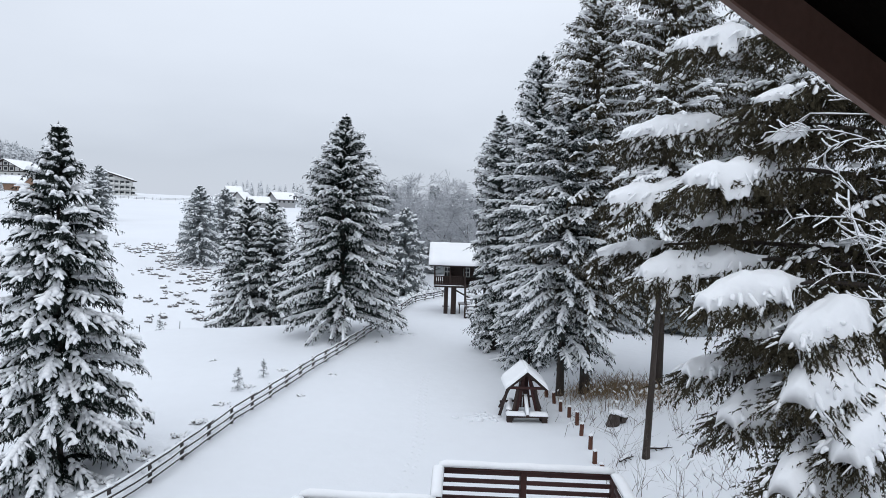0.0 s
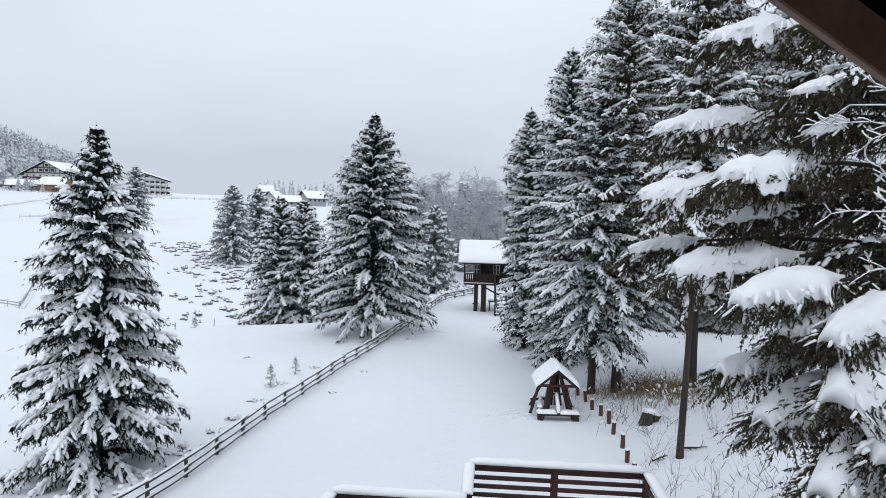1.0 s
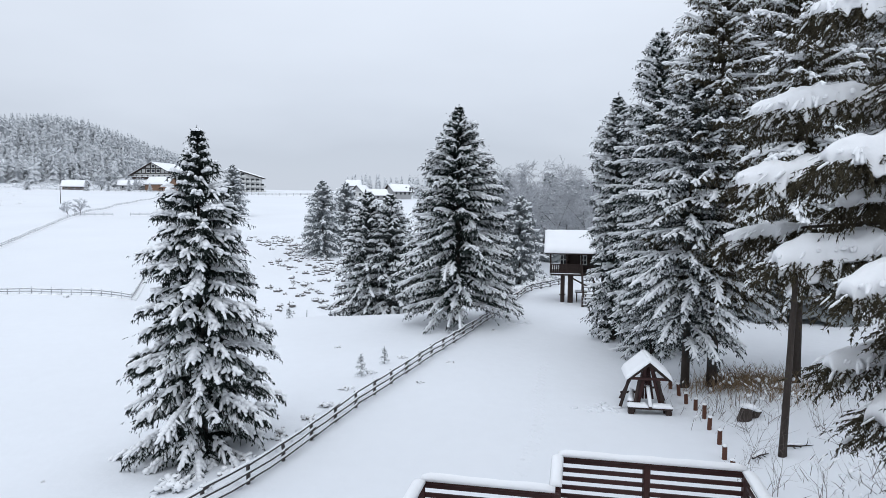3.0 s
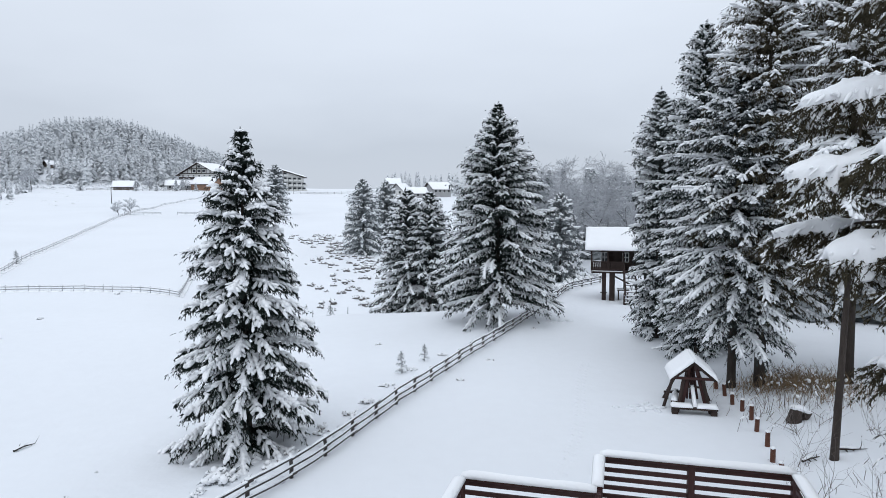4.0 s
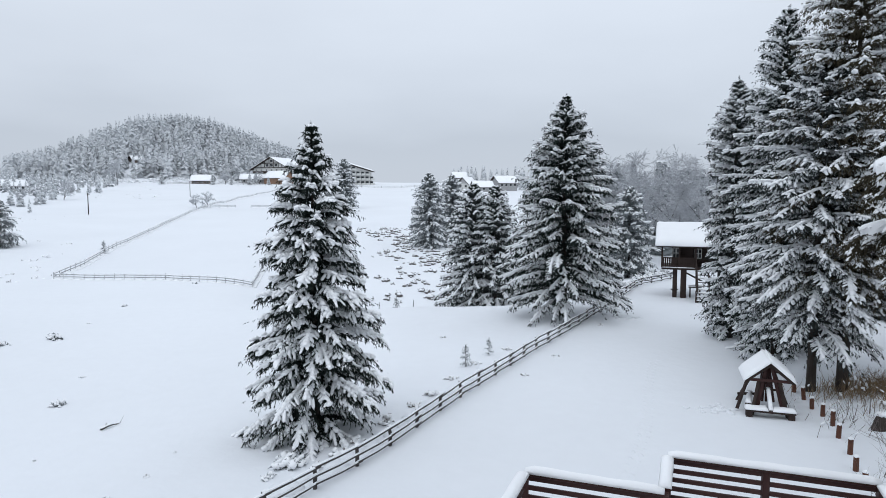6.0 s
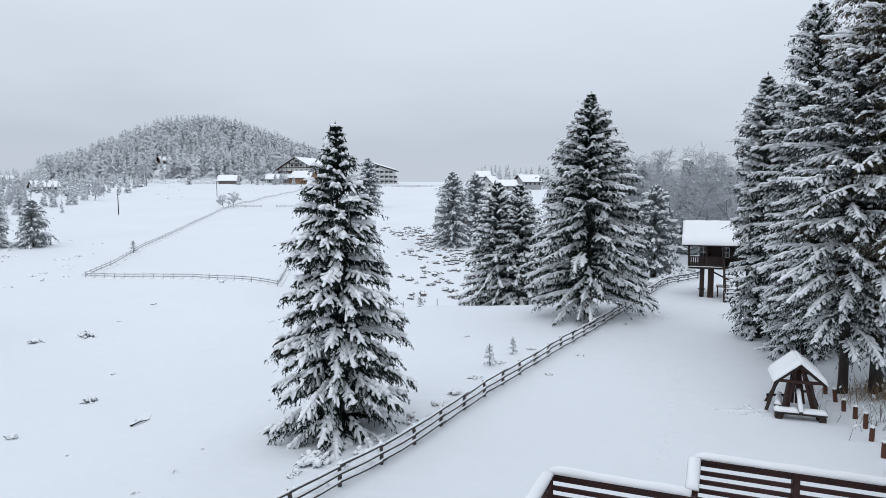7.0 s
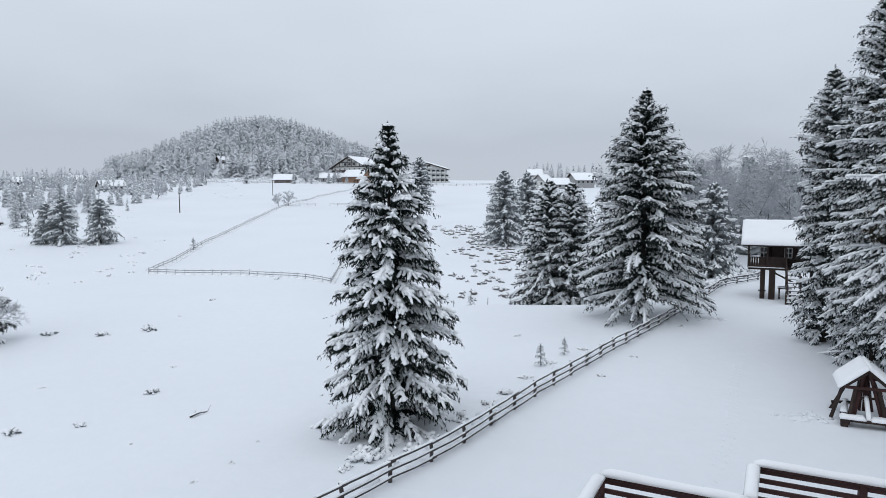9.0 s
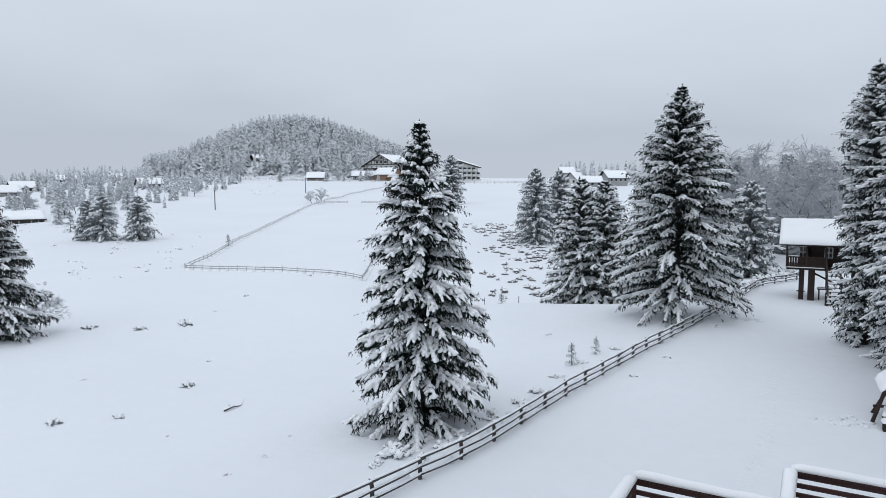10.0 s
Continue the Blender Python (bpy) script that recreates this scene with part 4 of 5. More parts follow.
SAPLING = spruce("sapling", 61, 1.3, 0.3, 0.1, 0.2, 4, 0.1, 0.9, 0.024, 5, 0.06, 0.007, needle=FROST_HAZE, trunk_r=0.015, sag=0.1, flecks=0, fill=4)
for az, d, s in ((-2.36, 32.2, 0.85), (-0.3, 34.6, 0.7), (-4.97, 66.5, 1.2), (-8.48, 60.3, 1.25)):
    plant(SAPLING, az, d, "young spruce sapling dusted with snow", az * 40, s, group="saplings", name="spruce_sapling")
plant(SAPLING, -31.78, 109.6, "young spruce at the field fence", 10, 1.5, group="saplings", name="spruce_sapling")
plant(SAPLING, -43.2, 138, "young spruce on the valley side", 10, 3.0, group="saplings", name="spruce_sapling")


# ---- rail fence along the clearing ----
def fence_point(s):
    """A place on the fence line at s metres from its near end."""
    for (x0, y0), (x1, y1) in zip(FENCE, FENCE[1:]):
        l = math.hypot(x1 - x0, y1 - y0)
        if s <= l or (x1, y1) == FENCE[-1]:
            return x0 + (x1 - x0) * s / l, y0 + (y1 - y0) * s / l
        s -= l


rail_fence = thing("rail_fence", Matrix(), "three-rail fence of weathered poles with snow on the rails", "fence")
posts = []
for k in range(33):
    x, y = fence_point(k * 1.95)
    posts.append(Vector((x, y, ground(x, y) + 0.05 * noise.noise((k * 1.3, 0, 0)))))
frng = random.Random(7)
for k, p in enumerate(posts):
    q = p + Vector((-0.11, 0.05, 0))
    part("post", Build().tube([q - Vector((0, 0, 0.3)), q + Vector((0.02, 0, 0.4)), q + Vector((frng.uniform(-0.03, 0.03), 0, 0.70))], [0.07, 0.065, 0.055], 8).mesh("post", WOOD_GREY), rail_fence)
    part("snow_cap", Build().lump(q + Vector((0, 0, 0.70)), 0.065, 0.065, 0.05, k).mesh("snow_cap", SNOW, True), rail_fence)
    if k:
        for z, r in ((0.68, 0.045), (0.43, 0.043), (0.18, 0.04)):
            a = posts[k - 1] + Vector((0, 0, z + frng.uniform(-0.035, 0.035)))
            b = p + Vector((0, 0, z + frng.uniform(-0.035, 0.035)))
            ext = (b - a).normalized() * 0.12
            mid = a.lerp(b, 0.5) + Vector((frng.uniform(-0.02, 0.02), 0, -0.02))
            rail = part("rail", Build().tube([a - ext, mid, b + ext], [r * 1.1, r, r * 0.9], 8).mesh("rail", WOOD_GREY), rail_fence)
            part("rail_snow", Build().ridge(a - ext + Vector((0, 0, r * 0.72)), mid + Vector((0, 0, r * 0.72)), r * 1.7, 0.045, 0.2, k + z).ridge(mid + Vector((0, 0, r * 0.72)), b + ext + Vector((0, 0, r * 0.72)), r * 1.7, 0.045, 0.2, k + z + 3).mesh("rail_snow", SNOW, True), rail)


# ---- far field fences, poles ----
def field_fence(points, gap, tall, label, rails=True):
    b, s = Build(), Build()
    last = None
    for (x0, y0), (x1, y1) in zip(points, points[1:]):
        l = math.hypot(x1 - x0, y1 - y0)
        n = max(1, int(l / gap))
        for i in range(n + 1):
            x, y = x0 + (x1 - x0) * i / n, y0 + (y1 - y0) * i / n
            z = ground(x, y)
            r = tall * 0.05
            b.tube([(x, y, z - 0.2), (x + 0.03, y, z + tall * (0.9 + 0.25 * noise.noise((x, y, 0))))], [r, r * 0.8], 5)
            if last and rails:
                for h in (0.72, 0.38):
                    b.beam((last[0], last[1], last[2] + tall * h), (x, y, z + tall * h), 0.06, 0.1)
                s.ridge((last[0], last[1], last[2] - 0.04), (x, y, z - 0.04), 0.9, 0.2 * tall, 0.6, x, 0.9)
                s.ridge((last[0], last[1], last[2] + tall * 0.72 + 0.04), (x, y, z + tall * 0.72 + 0.04), 0.13, 0.11 if tall < 1.4 else 0.04, 1.0, x)
            last = (x, y, z)
    ob = thing("field_fence", Matrix(), label, "fence", "field fences")
    tagged(part("paling", b.mesh("paling", FENCE_FROST if tall < 1.4 else WOOD_DARK), ob), kind="stuff")
    if rails:
        tagged(part("snow_drift", s.mesh("snow_drift", SNOW, True), ob), kind="stuff")


field_fence([(-49.35, 69.9), (-36.7, 70.66), (-25.9, 68.5), (-31.4, 88.6), (-36, 112)], 1.1, 0.75, "old pole fence across the snowy field")
field_fence([(-49.35, 69.9), (-57.7, 93.2), (-65.3, 119.0), (-80.6, 169.4), (-94.4, 238.2), (-107.1, 335.4)], 2.2, 0.9, "field fence climbing to the village")
field_fence([(-83.4, 183.1), (-76.0, 189.4)], 2.2, 1.0, "short stretch of fence in the upper field")
field_fence([(-72.1, 191.3), (-60.0, 198.0)], 2.2, 1.0, "short stretch of fence in the upper field")
field_fence([(-90, 352), (-62, 362), (-30, 372), (10, 378)], 3.5, 1.6, "dark boundary hedge and fence along the ridge")
field_fence([(-190, 372), (-150, 378), (-118, 372)], 3.5, 1.5, "dark boundary fence below the village")
row = [polar(a, 57.5) for a in (-13, -10, -7, -4, -1, 1.5)]
field_fence(row, 1.9, 0.8, "row of stakes in the dip behind the bank", False)

for az, d, tall in ((-32.71, 189, 5.4), (-25.37, 278, 6.2)):
    x, y, g = on(az, d)
    pole = thing("utility_pole", pose(x, y, g), "thin dark wooden pole standing in the field", "pole", "field poles")
    part("shaft", Build().tube([(0, 0, -0.3), (0, 0, tall)], [0.14, 0.09], 8).mesh("shaft", WOOD_DARK), pole)


# ---- hut on posts ----
def hut():
    x, y = 15.15, 55.55
    h = thing("hut_on_posts", pose(x, y, ground(x, y), 0, 0, -15.4) @ Matrix.Diagonal((1, 1, 0.92, 1)), "small dark wooden hut on tall posts with a snowy roof", "hut")
    for px, py, w in ((-0.05, 0.1, 0.36), (0.62, -0.1, 0.46), (3.5, 0.0, 0.3), (-0.05, 3.0, 0.26), (3.5, 3.0, 0.26)):
        part("post", Build().beam((px, py, -0.4), (px, py, 2.55), w, w).mesh("post", WOOD_DARK), h)
    part("footing_beam", Build().beam((-0.35, -0.05, 0.72), (0.2, -0.05, 0.72), 0.1, 0.1).mesh("footing_beam", WOOD_DARK), h)
    part("floor", Build().beam((-1.1, 1.4, 2.66), (4.0, 1.4, 2.66), 3.7, 0.2, 0.05).mesh("floor", WOOD_DARK), h)
    part("floor_snow", Build().ridge((-1.15, -0.46, 2.74), (1.5, -0.46, 2.74), 0.18, 0.06).mesh("floor_snow", SNOW, True), h)
    # walls with the porch cut in
    part("back_wall", Build().box(-0.3, 3.8, 3.0, 3.12, 2.76, 4.75).mesh("back_wall", WOOD_DARK), h)
    part("side_wall", Build().box(3.7, 3.82, 0.6, 3.0, 2.76, 4.75).mesh("side_wall", WOOD_DARK), h)
    part("side_wall", Build().box(-0.32, -0.2, 0.9, 2.99, 2.76, 4.75).mesh("side_wall", WOOD_DARK), h)
    fw = Build()
    for k in range(12):
        z = 2.78 + k * 0.165
        fw.beam((-0.2, 0.9 + 0.0, z + 0.08), (3.7, 0.9, z + 0.08), 0.1, 0.16, 0.3)
    part("front_wall", fw.mesh("front_wall", WOOD_DARK), h)
    for wx, wz, ww, wh in ((1.72, 3.95, 0.5, 0.85), (2.9, 4.05, 0.9, 0.7), (-0.02, 3.95, 0.5, 0.9)):
        win = part("window", Build().box(wx - ww / 2, wx + ww / 2, 0.80, 0.84, wz - wh / 2, wz + wh / 2).mesh("window", GLASS), h)
        fr = Build()
        for a, b in (((wx - ww / 2, 0.79, wz - wh / 2), (wx - ww / 2, 0.79, wz + wh / 2)), ((wx + ww / 2, 0.79, wz - wh / 2), (wx + ww / 2, 0.79, wz + wh / 2)), ((wx - ww / 2, 0.79, wz + wh / 2), (wx + ww / 2, 0.79, wz + wh / 2)), ((wx - ww / 2, 0.79, wz - wh / 2), (wx + ww / 2, 0.79, wz - wh / 2)), ((wx, 0.785, wz - wh / 2), (wx, 0.785, wz + wh / 2)), ((wx - ww / 2, 0.785, wz), (wx + ww / 2, 0.785, wz))):
            fr.beam(a, b, 0.07, 0.07)
        part("window_frame", fr.mesh("window_frame", PLASTER), win, "white window frame")
    part("door", Build().box(0.55, 1.3, 0.80, 0.845, 2.76, 4.6).mesh("door", WOOD_DARK), h)
    rail = part("balcony_rail", Build().beam((-1.1, -0.4, 3.62), (1.5, -0.4, 3.62), 0.1, 0.1).beam((-1.1, -0.4, 2.9), (1.5, -0.4, 2.9), 0.08, 0.08).beam((-1.1, -0.4, 3.62), (-1.1, 3.0, 3.62), 0.1, 0.1).beam((-1.1, -0.4, 2.9), (-1.1, 3.0, 2.9), 0.08, 0.08).mesh("balcony_rail", WOOD_DARK), h)
    bal = Build().beam((0, 0, 2.78), (0, 0, 3.6), 0.13, 0.03).mesh("baluster", WOOD_DARK)
    for k in range(15):
        part("baluster", bal, rail, m=pose(-1.0 + k * 0.172, -0.4, 0))
    for k in range(14):
        part("baluster", bal, rail, m=pose(-1.1, -0.25 + k * 0.23, 0, 0, 0, 90))
    for px in (-1.1, 0.25, 1.5):
        part("porch_post", Build().beam((px, -0.4, 2.7), (px, -0.4, 4.75), 0.13, 0.13).mesh("porch_post", WOOD_DARK), h)
    # roof
    for side, y0, y1 in (("front", -0.95, 1.35), ("back", 3.65, 1.35)):
        part("roof_slope", mesh("roof_slope", [(-1.55, y0, 4.72), (4.3, y0, 4.72), (4.3, y1, 6.62), (-1.55, y1, 6.62), (-1.55, y0, 4.60), (4.3, y0, 4.60), (4.3, y1, 6.50), (-1.55, y1, 6.50)], [(0, 1, 2, 3), (7, 6, 5, 4), (0, 4, 5, 1), (1, 5, 6, 2), (3, 2, 6, 7), (0, 3, 7, 4)], WOOD_DARK), h)
    part("roof_snow", Build().slab((-1.65, -1.02, 4.70), (6.05, 0, 0), (0, 2.4, 1.96), 0.26, 30, 14, 0.12, 2.0, 0.2).mesh("roof_snow", SNOW, True), h, "thick even snow on the roof")
    part("roof_snow", Build().slab((4.4, 3.72, 4.70), (-6.05, 0, 0), (0, -2.4, 1.96), 0.26, 20, 10, 0.12, 3.0, 0.2).mesh("roof_snow", SNOW, True), h, "thick even snow on the roof")
    for gx in (-0.26, 3.76):
        part("gable", mesh("gable", [(gx - 0.05, -0.3, 4.75), (gx - 0.05, 3.0, 4.75), (gx - 0.05, 1.35, 6.45), (gx + 0.05, -0.3, 4.75), (gx + 0.05, 3.0, 4.75), (gx + 0.05, 1.35, 6.45)], [(2, 1, 0), (3, 4, 5), (0, 1, 4, 3), (1, 2, 5, 4), (2, 0, 3, 5)], WOOD_DARK), h)
    part("chimney", Build().box(2.75, 3.15, 1.7, 2.1, 6.0, 7.15).mesh("chimney", STONE), h)
    # stair from the porch down to the front
    stair = part("stair", Build().beam((1.55, -0.5, 3.7), (1.7, -2.6, 0.9), 0.08, 0.22).beam((2.5, -0.5, 2.7), (2.6, -2.6, 0.0), 0.08, 0.22).mesh("stair", WOOD_DARK), h)
    part("side_board", Build().beam((1.55, -0.5, 2.6), (1.65, -2.6, 0.0), 0.08, 0.24).mesh("side_board", WOOD_DARK), stair)
    for k in range(9):
        t = (k + 0.5) / 9
        yy, zz = -0.5 - 2.1 * t, 2.65 - 2.6 * t
        step = part("step", Build().beam((1.6, yy, zz), (2.55, yy, zz), 0.26, 0.05).mesh("step", WOOD_DARK), stair)
        part("step_snow", Build().ridge((1.62, yy, zz + 0.02), (2.53, yy, zz + 0.02), 0.27, 0.11, 0.2, k).mesh("step_snow", SNOW, True), step)
    for t, top in ((0.02, 1.05), (0.5, 1.0), (0.98, 1.0)):
        for sx in (1.56, 2.58):
            part("stair_post", Build().beam((sx, -0.5 - 2.1 * t, 2.6 - 2.6 * t - (0.3 if t > 0.9 else 0)), (sx, -0.5 - 2.1 * t, 2.6 - 2.6 * t + top), 0.09, 0.09).mesh("stair_post", WOOD_DARK), stair)
    part("brace", Build().beam((0.75, 0.0, 2.3), (2.1, 0.3, 1.5), 0.14, 0.14).mesh("brace", WOOD_DARK), h)
    part("brace", Build().beam((1.65, -2.55, 0.05), (2.55, -1.6, 1.1), 0.09, 0.09).mesh("brace", WOOD_DARK), h)
    tb = thing("picnic_table", pose(*(h.matrix_world @ Vector((1.55, 0.5, 0))), 0, 0, -15.4), "dark wooden table standing under the hut", "table")
    part("tabletop", Build().beam((-0.5, 0, 0.88), (0.5, 0, 0.88), 0.9, 0.09).mesh("tabletop", WOOD_DARK), tb)
    part("table_snow", Build().slab((-0.5, -0.45, 0.92), (1.0, 0, 0), (0, 0.9, 0), 0.06, 8, 8).mesh("table_snow", SNOW, True), tb)
    for lx in (-0.38, 0.38):
        for ly in (-0.3, 0.3):
            part("leg", Build().beam((lx, ly, -0.1), (lx, ly, 0.84), 0.1, 0.1).mesh("leg", WOOD_DARK), tb)


hut()


# ---- roofed swing shelter ----
def shelter():
    x, y = 10.88, 26.5
    s = thing("roofed_shelter", pose(x, y, ground(x, y), 0, 0, -14) @ Matrix.Scale(0.97, 4), "small dark A-frame picnic shelter with a snow-covered roof", "shelter")
    # local: front gable at y = -0.8, seats run from front to back
    legs = [((-0.36, -0.72, 1.42), (-0.62, -0.95, 0.0)), ((0.36, -0.72, 1.42), (0.68, -0.95, 0.0)), ((-0.36, 0.75, 1.42), (-1.0, 0.95, -0.05)), ((0.36, 0.75, 1.42), (0.95, 0.95, -0.05)), ((-0.78, -0.5, 1.3), (-1.12, -0.35, -0.05))]
    for a, b in legs:
        part("leg", Build().beam(a, b, 0.12, 0.12).mesh("leg", WOOD_DARK), s)
    part("tie_beam", Build().beam((-0.82, -0.78, 1.40), (0.82, -0.78, 1.40), 0.1, 0.11).mesh("tie_beam", WOOD_RED), s)
    part("tie_beam", Build().beam((-0.82, 0.78, 1.40), (0.86, 0.78, 1.40), 0.1, 0.11).mesh("tie_beam", WOOD_DARK), s)
    part("ridge_beam", Build().beam((0, -0.9, 2.02), (0, 0.95, 2.02), 0.1, 0.12).mesh("ridge_beam", WOOD_DARK), s)
    for yy in (-0.86, 0.9):
        for sx in (-1, 1):
            part("rafter", Build().beam((0, yy, 2.06), (sx * 0.86, yy, 1.36), 0.08, 0.12).mesh("rafter", WOOD_DARK), s)
    for sx in (-1, 1):
        part("roof_slope", mesh("roof_slope", [(0, -0.92, 2.13), (sx * 0.9, -0.92, 1.38), (sx * 0.9, 0.98, 1.38), (0, 0.98, 2.13), (0, -0.92, 2.09), (sx * 0.9, -0.92, 1.34), (sx * 0.9, 0.98, 1.34), (0, 0.98, 2.09)], [(0, 1, 2, 3), (7, 6, 5, 4), (0, 4, 5, 1), (1, 5, 6, 2), (2, 6, 7, 3)], WOOD_DARK), s)
    part("roof_snow", Build().slab((-0.96, -0.97, 1.34), (0.98, 0, 0.82), (0, 2.0, 0), 0.2, 14, 16, 0.15, 5.0, 0.15).mesh("roof_snow", SNOW, True), s)
    part("roof_snow", Build().slab((0.96, 1.03, 1.34), (-0.98, 0, 0.82), (0, -2.0, 0), 0.2, 14, 16, 0.15, 6.0, 0.15).mesh("roof_snow", SNOW, True), s)
    # centre posts and the slanting boards
    for a, b, w in (((-0.12, -0.55, 1.9), (-0.42, -0.7, 0.15), 0.14), ((0.12, -0.55, 1.9), (0.55, -0.75, 0.15), 0.14), ((0.02, 0.2, 1.95), (0.25, 0.3, 0.0), 0.13), ((-0.05, 0.2, 1.95), (-0.3, 0.35, 0.0), 0.13)):
        part("slanting_post", Build().beam(a, b, w, w).mesh("slanting_post", WOOD_RED), s)
    for k in range(5):
        part("stacked_pole", Build().tube([(-0.28 + 0.14 * k, -0.1, 0.35), (-0.08 + 0.04 * k, 0.0, 1.85)], [0.05, 0.04], 8).mesh("stacked_pole", WOOD_RED), s)
    part("crosspiece", Build().beam((-0.3, -0.55, 0.98), (0.3, -0.55, 0.98), 0.08, 0.08).mesh("crosspiece", WOOD_DARK), s)
    part("crosspiece", Build().beam((-1.05, 0.1, 0.52), (-0.3, 0.3, 0.52), 0.08, 0.1).mesh("crosspiece", WOOD_DARK), s)
    sled = part("centre_board", Build().beam((0.0, -0.5, 1.0), (0.04, -1.2, 0.22), 0.12, 0.1).mesh("centre_board", WOOD_DARK), s)
    part("board_snow", Build().ridge((0.0, -0.52, 1.04), (0.04, -1.18, 0.30), 0.17, 0.08, 0.1, 4).mesh("board_snow", SNOW, True), sled)
    bench = part("bench", Build().beam((-0.88, -1.12, 0.26), (0.92, -1.12, 0.26), 0.34, 0.09).mesh("bench", WOOD_DARK), s)
    for bx in (-0.74, 0.78):
        part("bench_foot", Build().beam((bx, -1.25, 0.08), (bx, -0.95, 0.08), 0.24, 0.24).mesh("bench_foot", WOOD_DARK), bench)
    part("bench_snow", Build().slab((-0.9, -1.32, 0.30), (0.84, 0, 0), (0, 0.42, 0), 0.15, 10, 7, 0.3, 1.0, 0.12).slab((0.1, -1.32, 0.30), (0.84, 0, 0), (0, 0.42, 0), 0.15, 10, 7, 0.3, 2.0, 0.12).mesh("bench_snow", SNOW, True), bench)
    side = part("side_bench", Build().beam((-0.75, -0.9, 0.42), (-0.5, 0.8, 0.42), 0.25, 0.06).mesh("side_bench", WOOD_DARK), s)
    part("side_snow", Build().ridge((-0.75, -0.9, 0.45), (-0.5, 0.8, 0.45), 0.25, 0.13).mesh("side_snow", SNOW, True), side)


shelter()


# ---- orange log stakes along the wood's edge ----
STAKES = [(13.05, 28.9), (12.95, 27.8), (12.72, 26.6), (12.7, 25.7), (12.53, 24.6), (12.13, 23.4), (11.8, 22.0), (11.3, 20.7), (11.38, 20.3)]
srng = random.Random(3)
for k, (x, y) in enumerate(STAKES):
    z = ground(x, y)
    tall = 0.12 if k == 8 else srng.uniform(0.46, 0.58)
    ob = thing("log_stake", pose(x, y, z, srng.uniform(-4, 4), srng.uniform(-7, 3), 0), "short orange-brown log stake in the snow", "stake", "log stakes")
    part("log", Build().tube([(0, 0, -0.3), (0, 0, tall * 0.5), (0, 0, tall)], [0.085, 0.085, 0.08], 10).mesh("log", WOOD_ORANGE), ob)
    part("snow_cap", Build().lump((0, 0, tall + 0.01), 0.085, 0.085, 0.06, k).mesh("snow_cap", SNOW, True), ob)

x, y, g = 13.8, 23.9, ground(13.8, 23.9)
stump = thing("tree_stump", pose(x, y, g, 0, 8, 0), "broken grey tree stump with a snow cap", "stump")
part("wood", Build().tube([(0, 0, -0.2), (0, 0, 0.25), (0.03, 0, 0.5)], [0.3, 0.24, 0.2], 11).mesh("wood", BARK, True), stump)
part("split_piece", Build().tube([(0.35, 0.1, -0.1), (0.5, 0.1, 0.3), (0.62, 0.1, 0.42)], [0.16, 0.14, 0.1], 8).mesh("split_piece", BARK, True), stump)
part("snow_cap", Build().lump((0.08, 0, 0.54), 0.33, 0.26, 0.12, 3).lump((0.5, 0.1, 0.42), 0.2, 0.16, 0.08, 5).mesh("snow_cap", SNOW, True), stump)

for x, y, turn, label in ((12.5, 20.5, 20, "fallen dark branch lying on the snow"), (13.9, 20.6, -30, "fallen dark branch lying on the snow"), (-15.62, 25.23, 60, "broken dark branch lying in the open field")):
    brs = grow(np.random.default_rng(int(abs(x) * 7)), (-0.45, 0, 0.05), (1, 0.1, 0.1), 0.9, 0.045, 1, [], 0.03, 4, 0.25)
    ob = thing("fallen_branch", pose(x, y, ground(x, y), 0, 0, turn), label, "branch", "fallen branches")
    part("wood", twigs_mesh("wood", brs, BARK, 5), ob)
    part("snow_strip", Build().ridge((-0.45, 0, 0.09), (0.1, 0.05, 0.16), 0.1, 0.05).mesh("snow_strip", SNOW, True), ob)


# ---- dry grass and bare shrubs at the wood's edge ----
def tall_grass(n, centre, spread, size, mat, name, label, seed, white=0.5):
    rng = np.random.default_rng(seed)
    xy = np.array(centre) + rng.standard_normal((n, 2)) * spread
    P = np.array([(x, y, ground(x, y) - 0.03) for x, y in xy])
    d = unit(rng.standard_normal((n, 3)) * 0.42 + [0.05, 0, 1.0])
    l = size * (0.4 + 0.9 * rng.random(n))
    s = unit(np.cross(d, rng.standard_normal((n, 3)))) * 0.009
    bend = d * 0.7 + unit(rng.standard_normal((n, 3)) * [1, 1, 0.2]) * 0.5
    mid = P + d * (l * 0.6)[:, None]
    v = np.stack([P - s, P + s, mid + s, mid - s, mid + bend * (l * 0.4)[:, None]], 1).reshape(-1, 3)
    k = np.arange(n)[:, None] * 5
    f = np.concatenate([k + [0, 1, 2], k + [0, 2, 3], k + [3, 2, 4]])
    ob = thing(name, Matrix(), label, "grass", kind="stuff")
    tagged(part("stalks", mesh_np("stalks", v, f, mat), ob), kind="stuff")
    keep = rng.random(n) < white
    c = int(keep.sum())
    sv, sf = lumps(mid[keep], unit(bend[keep]), 0.13 + 0.1 * rng.random(c), 0.03 + 0.05 * rng.random(c), 0.03 + 0.02 * rng.random(c), rng)
    tagged(part("snow_flecks", mesh_np("snow_flecks", sv, sf, SNOW, True), ob), kind="stuff")


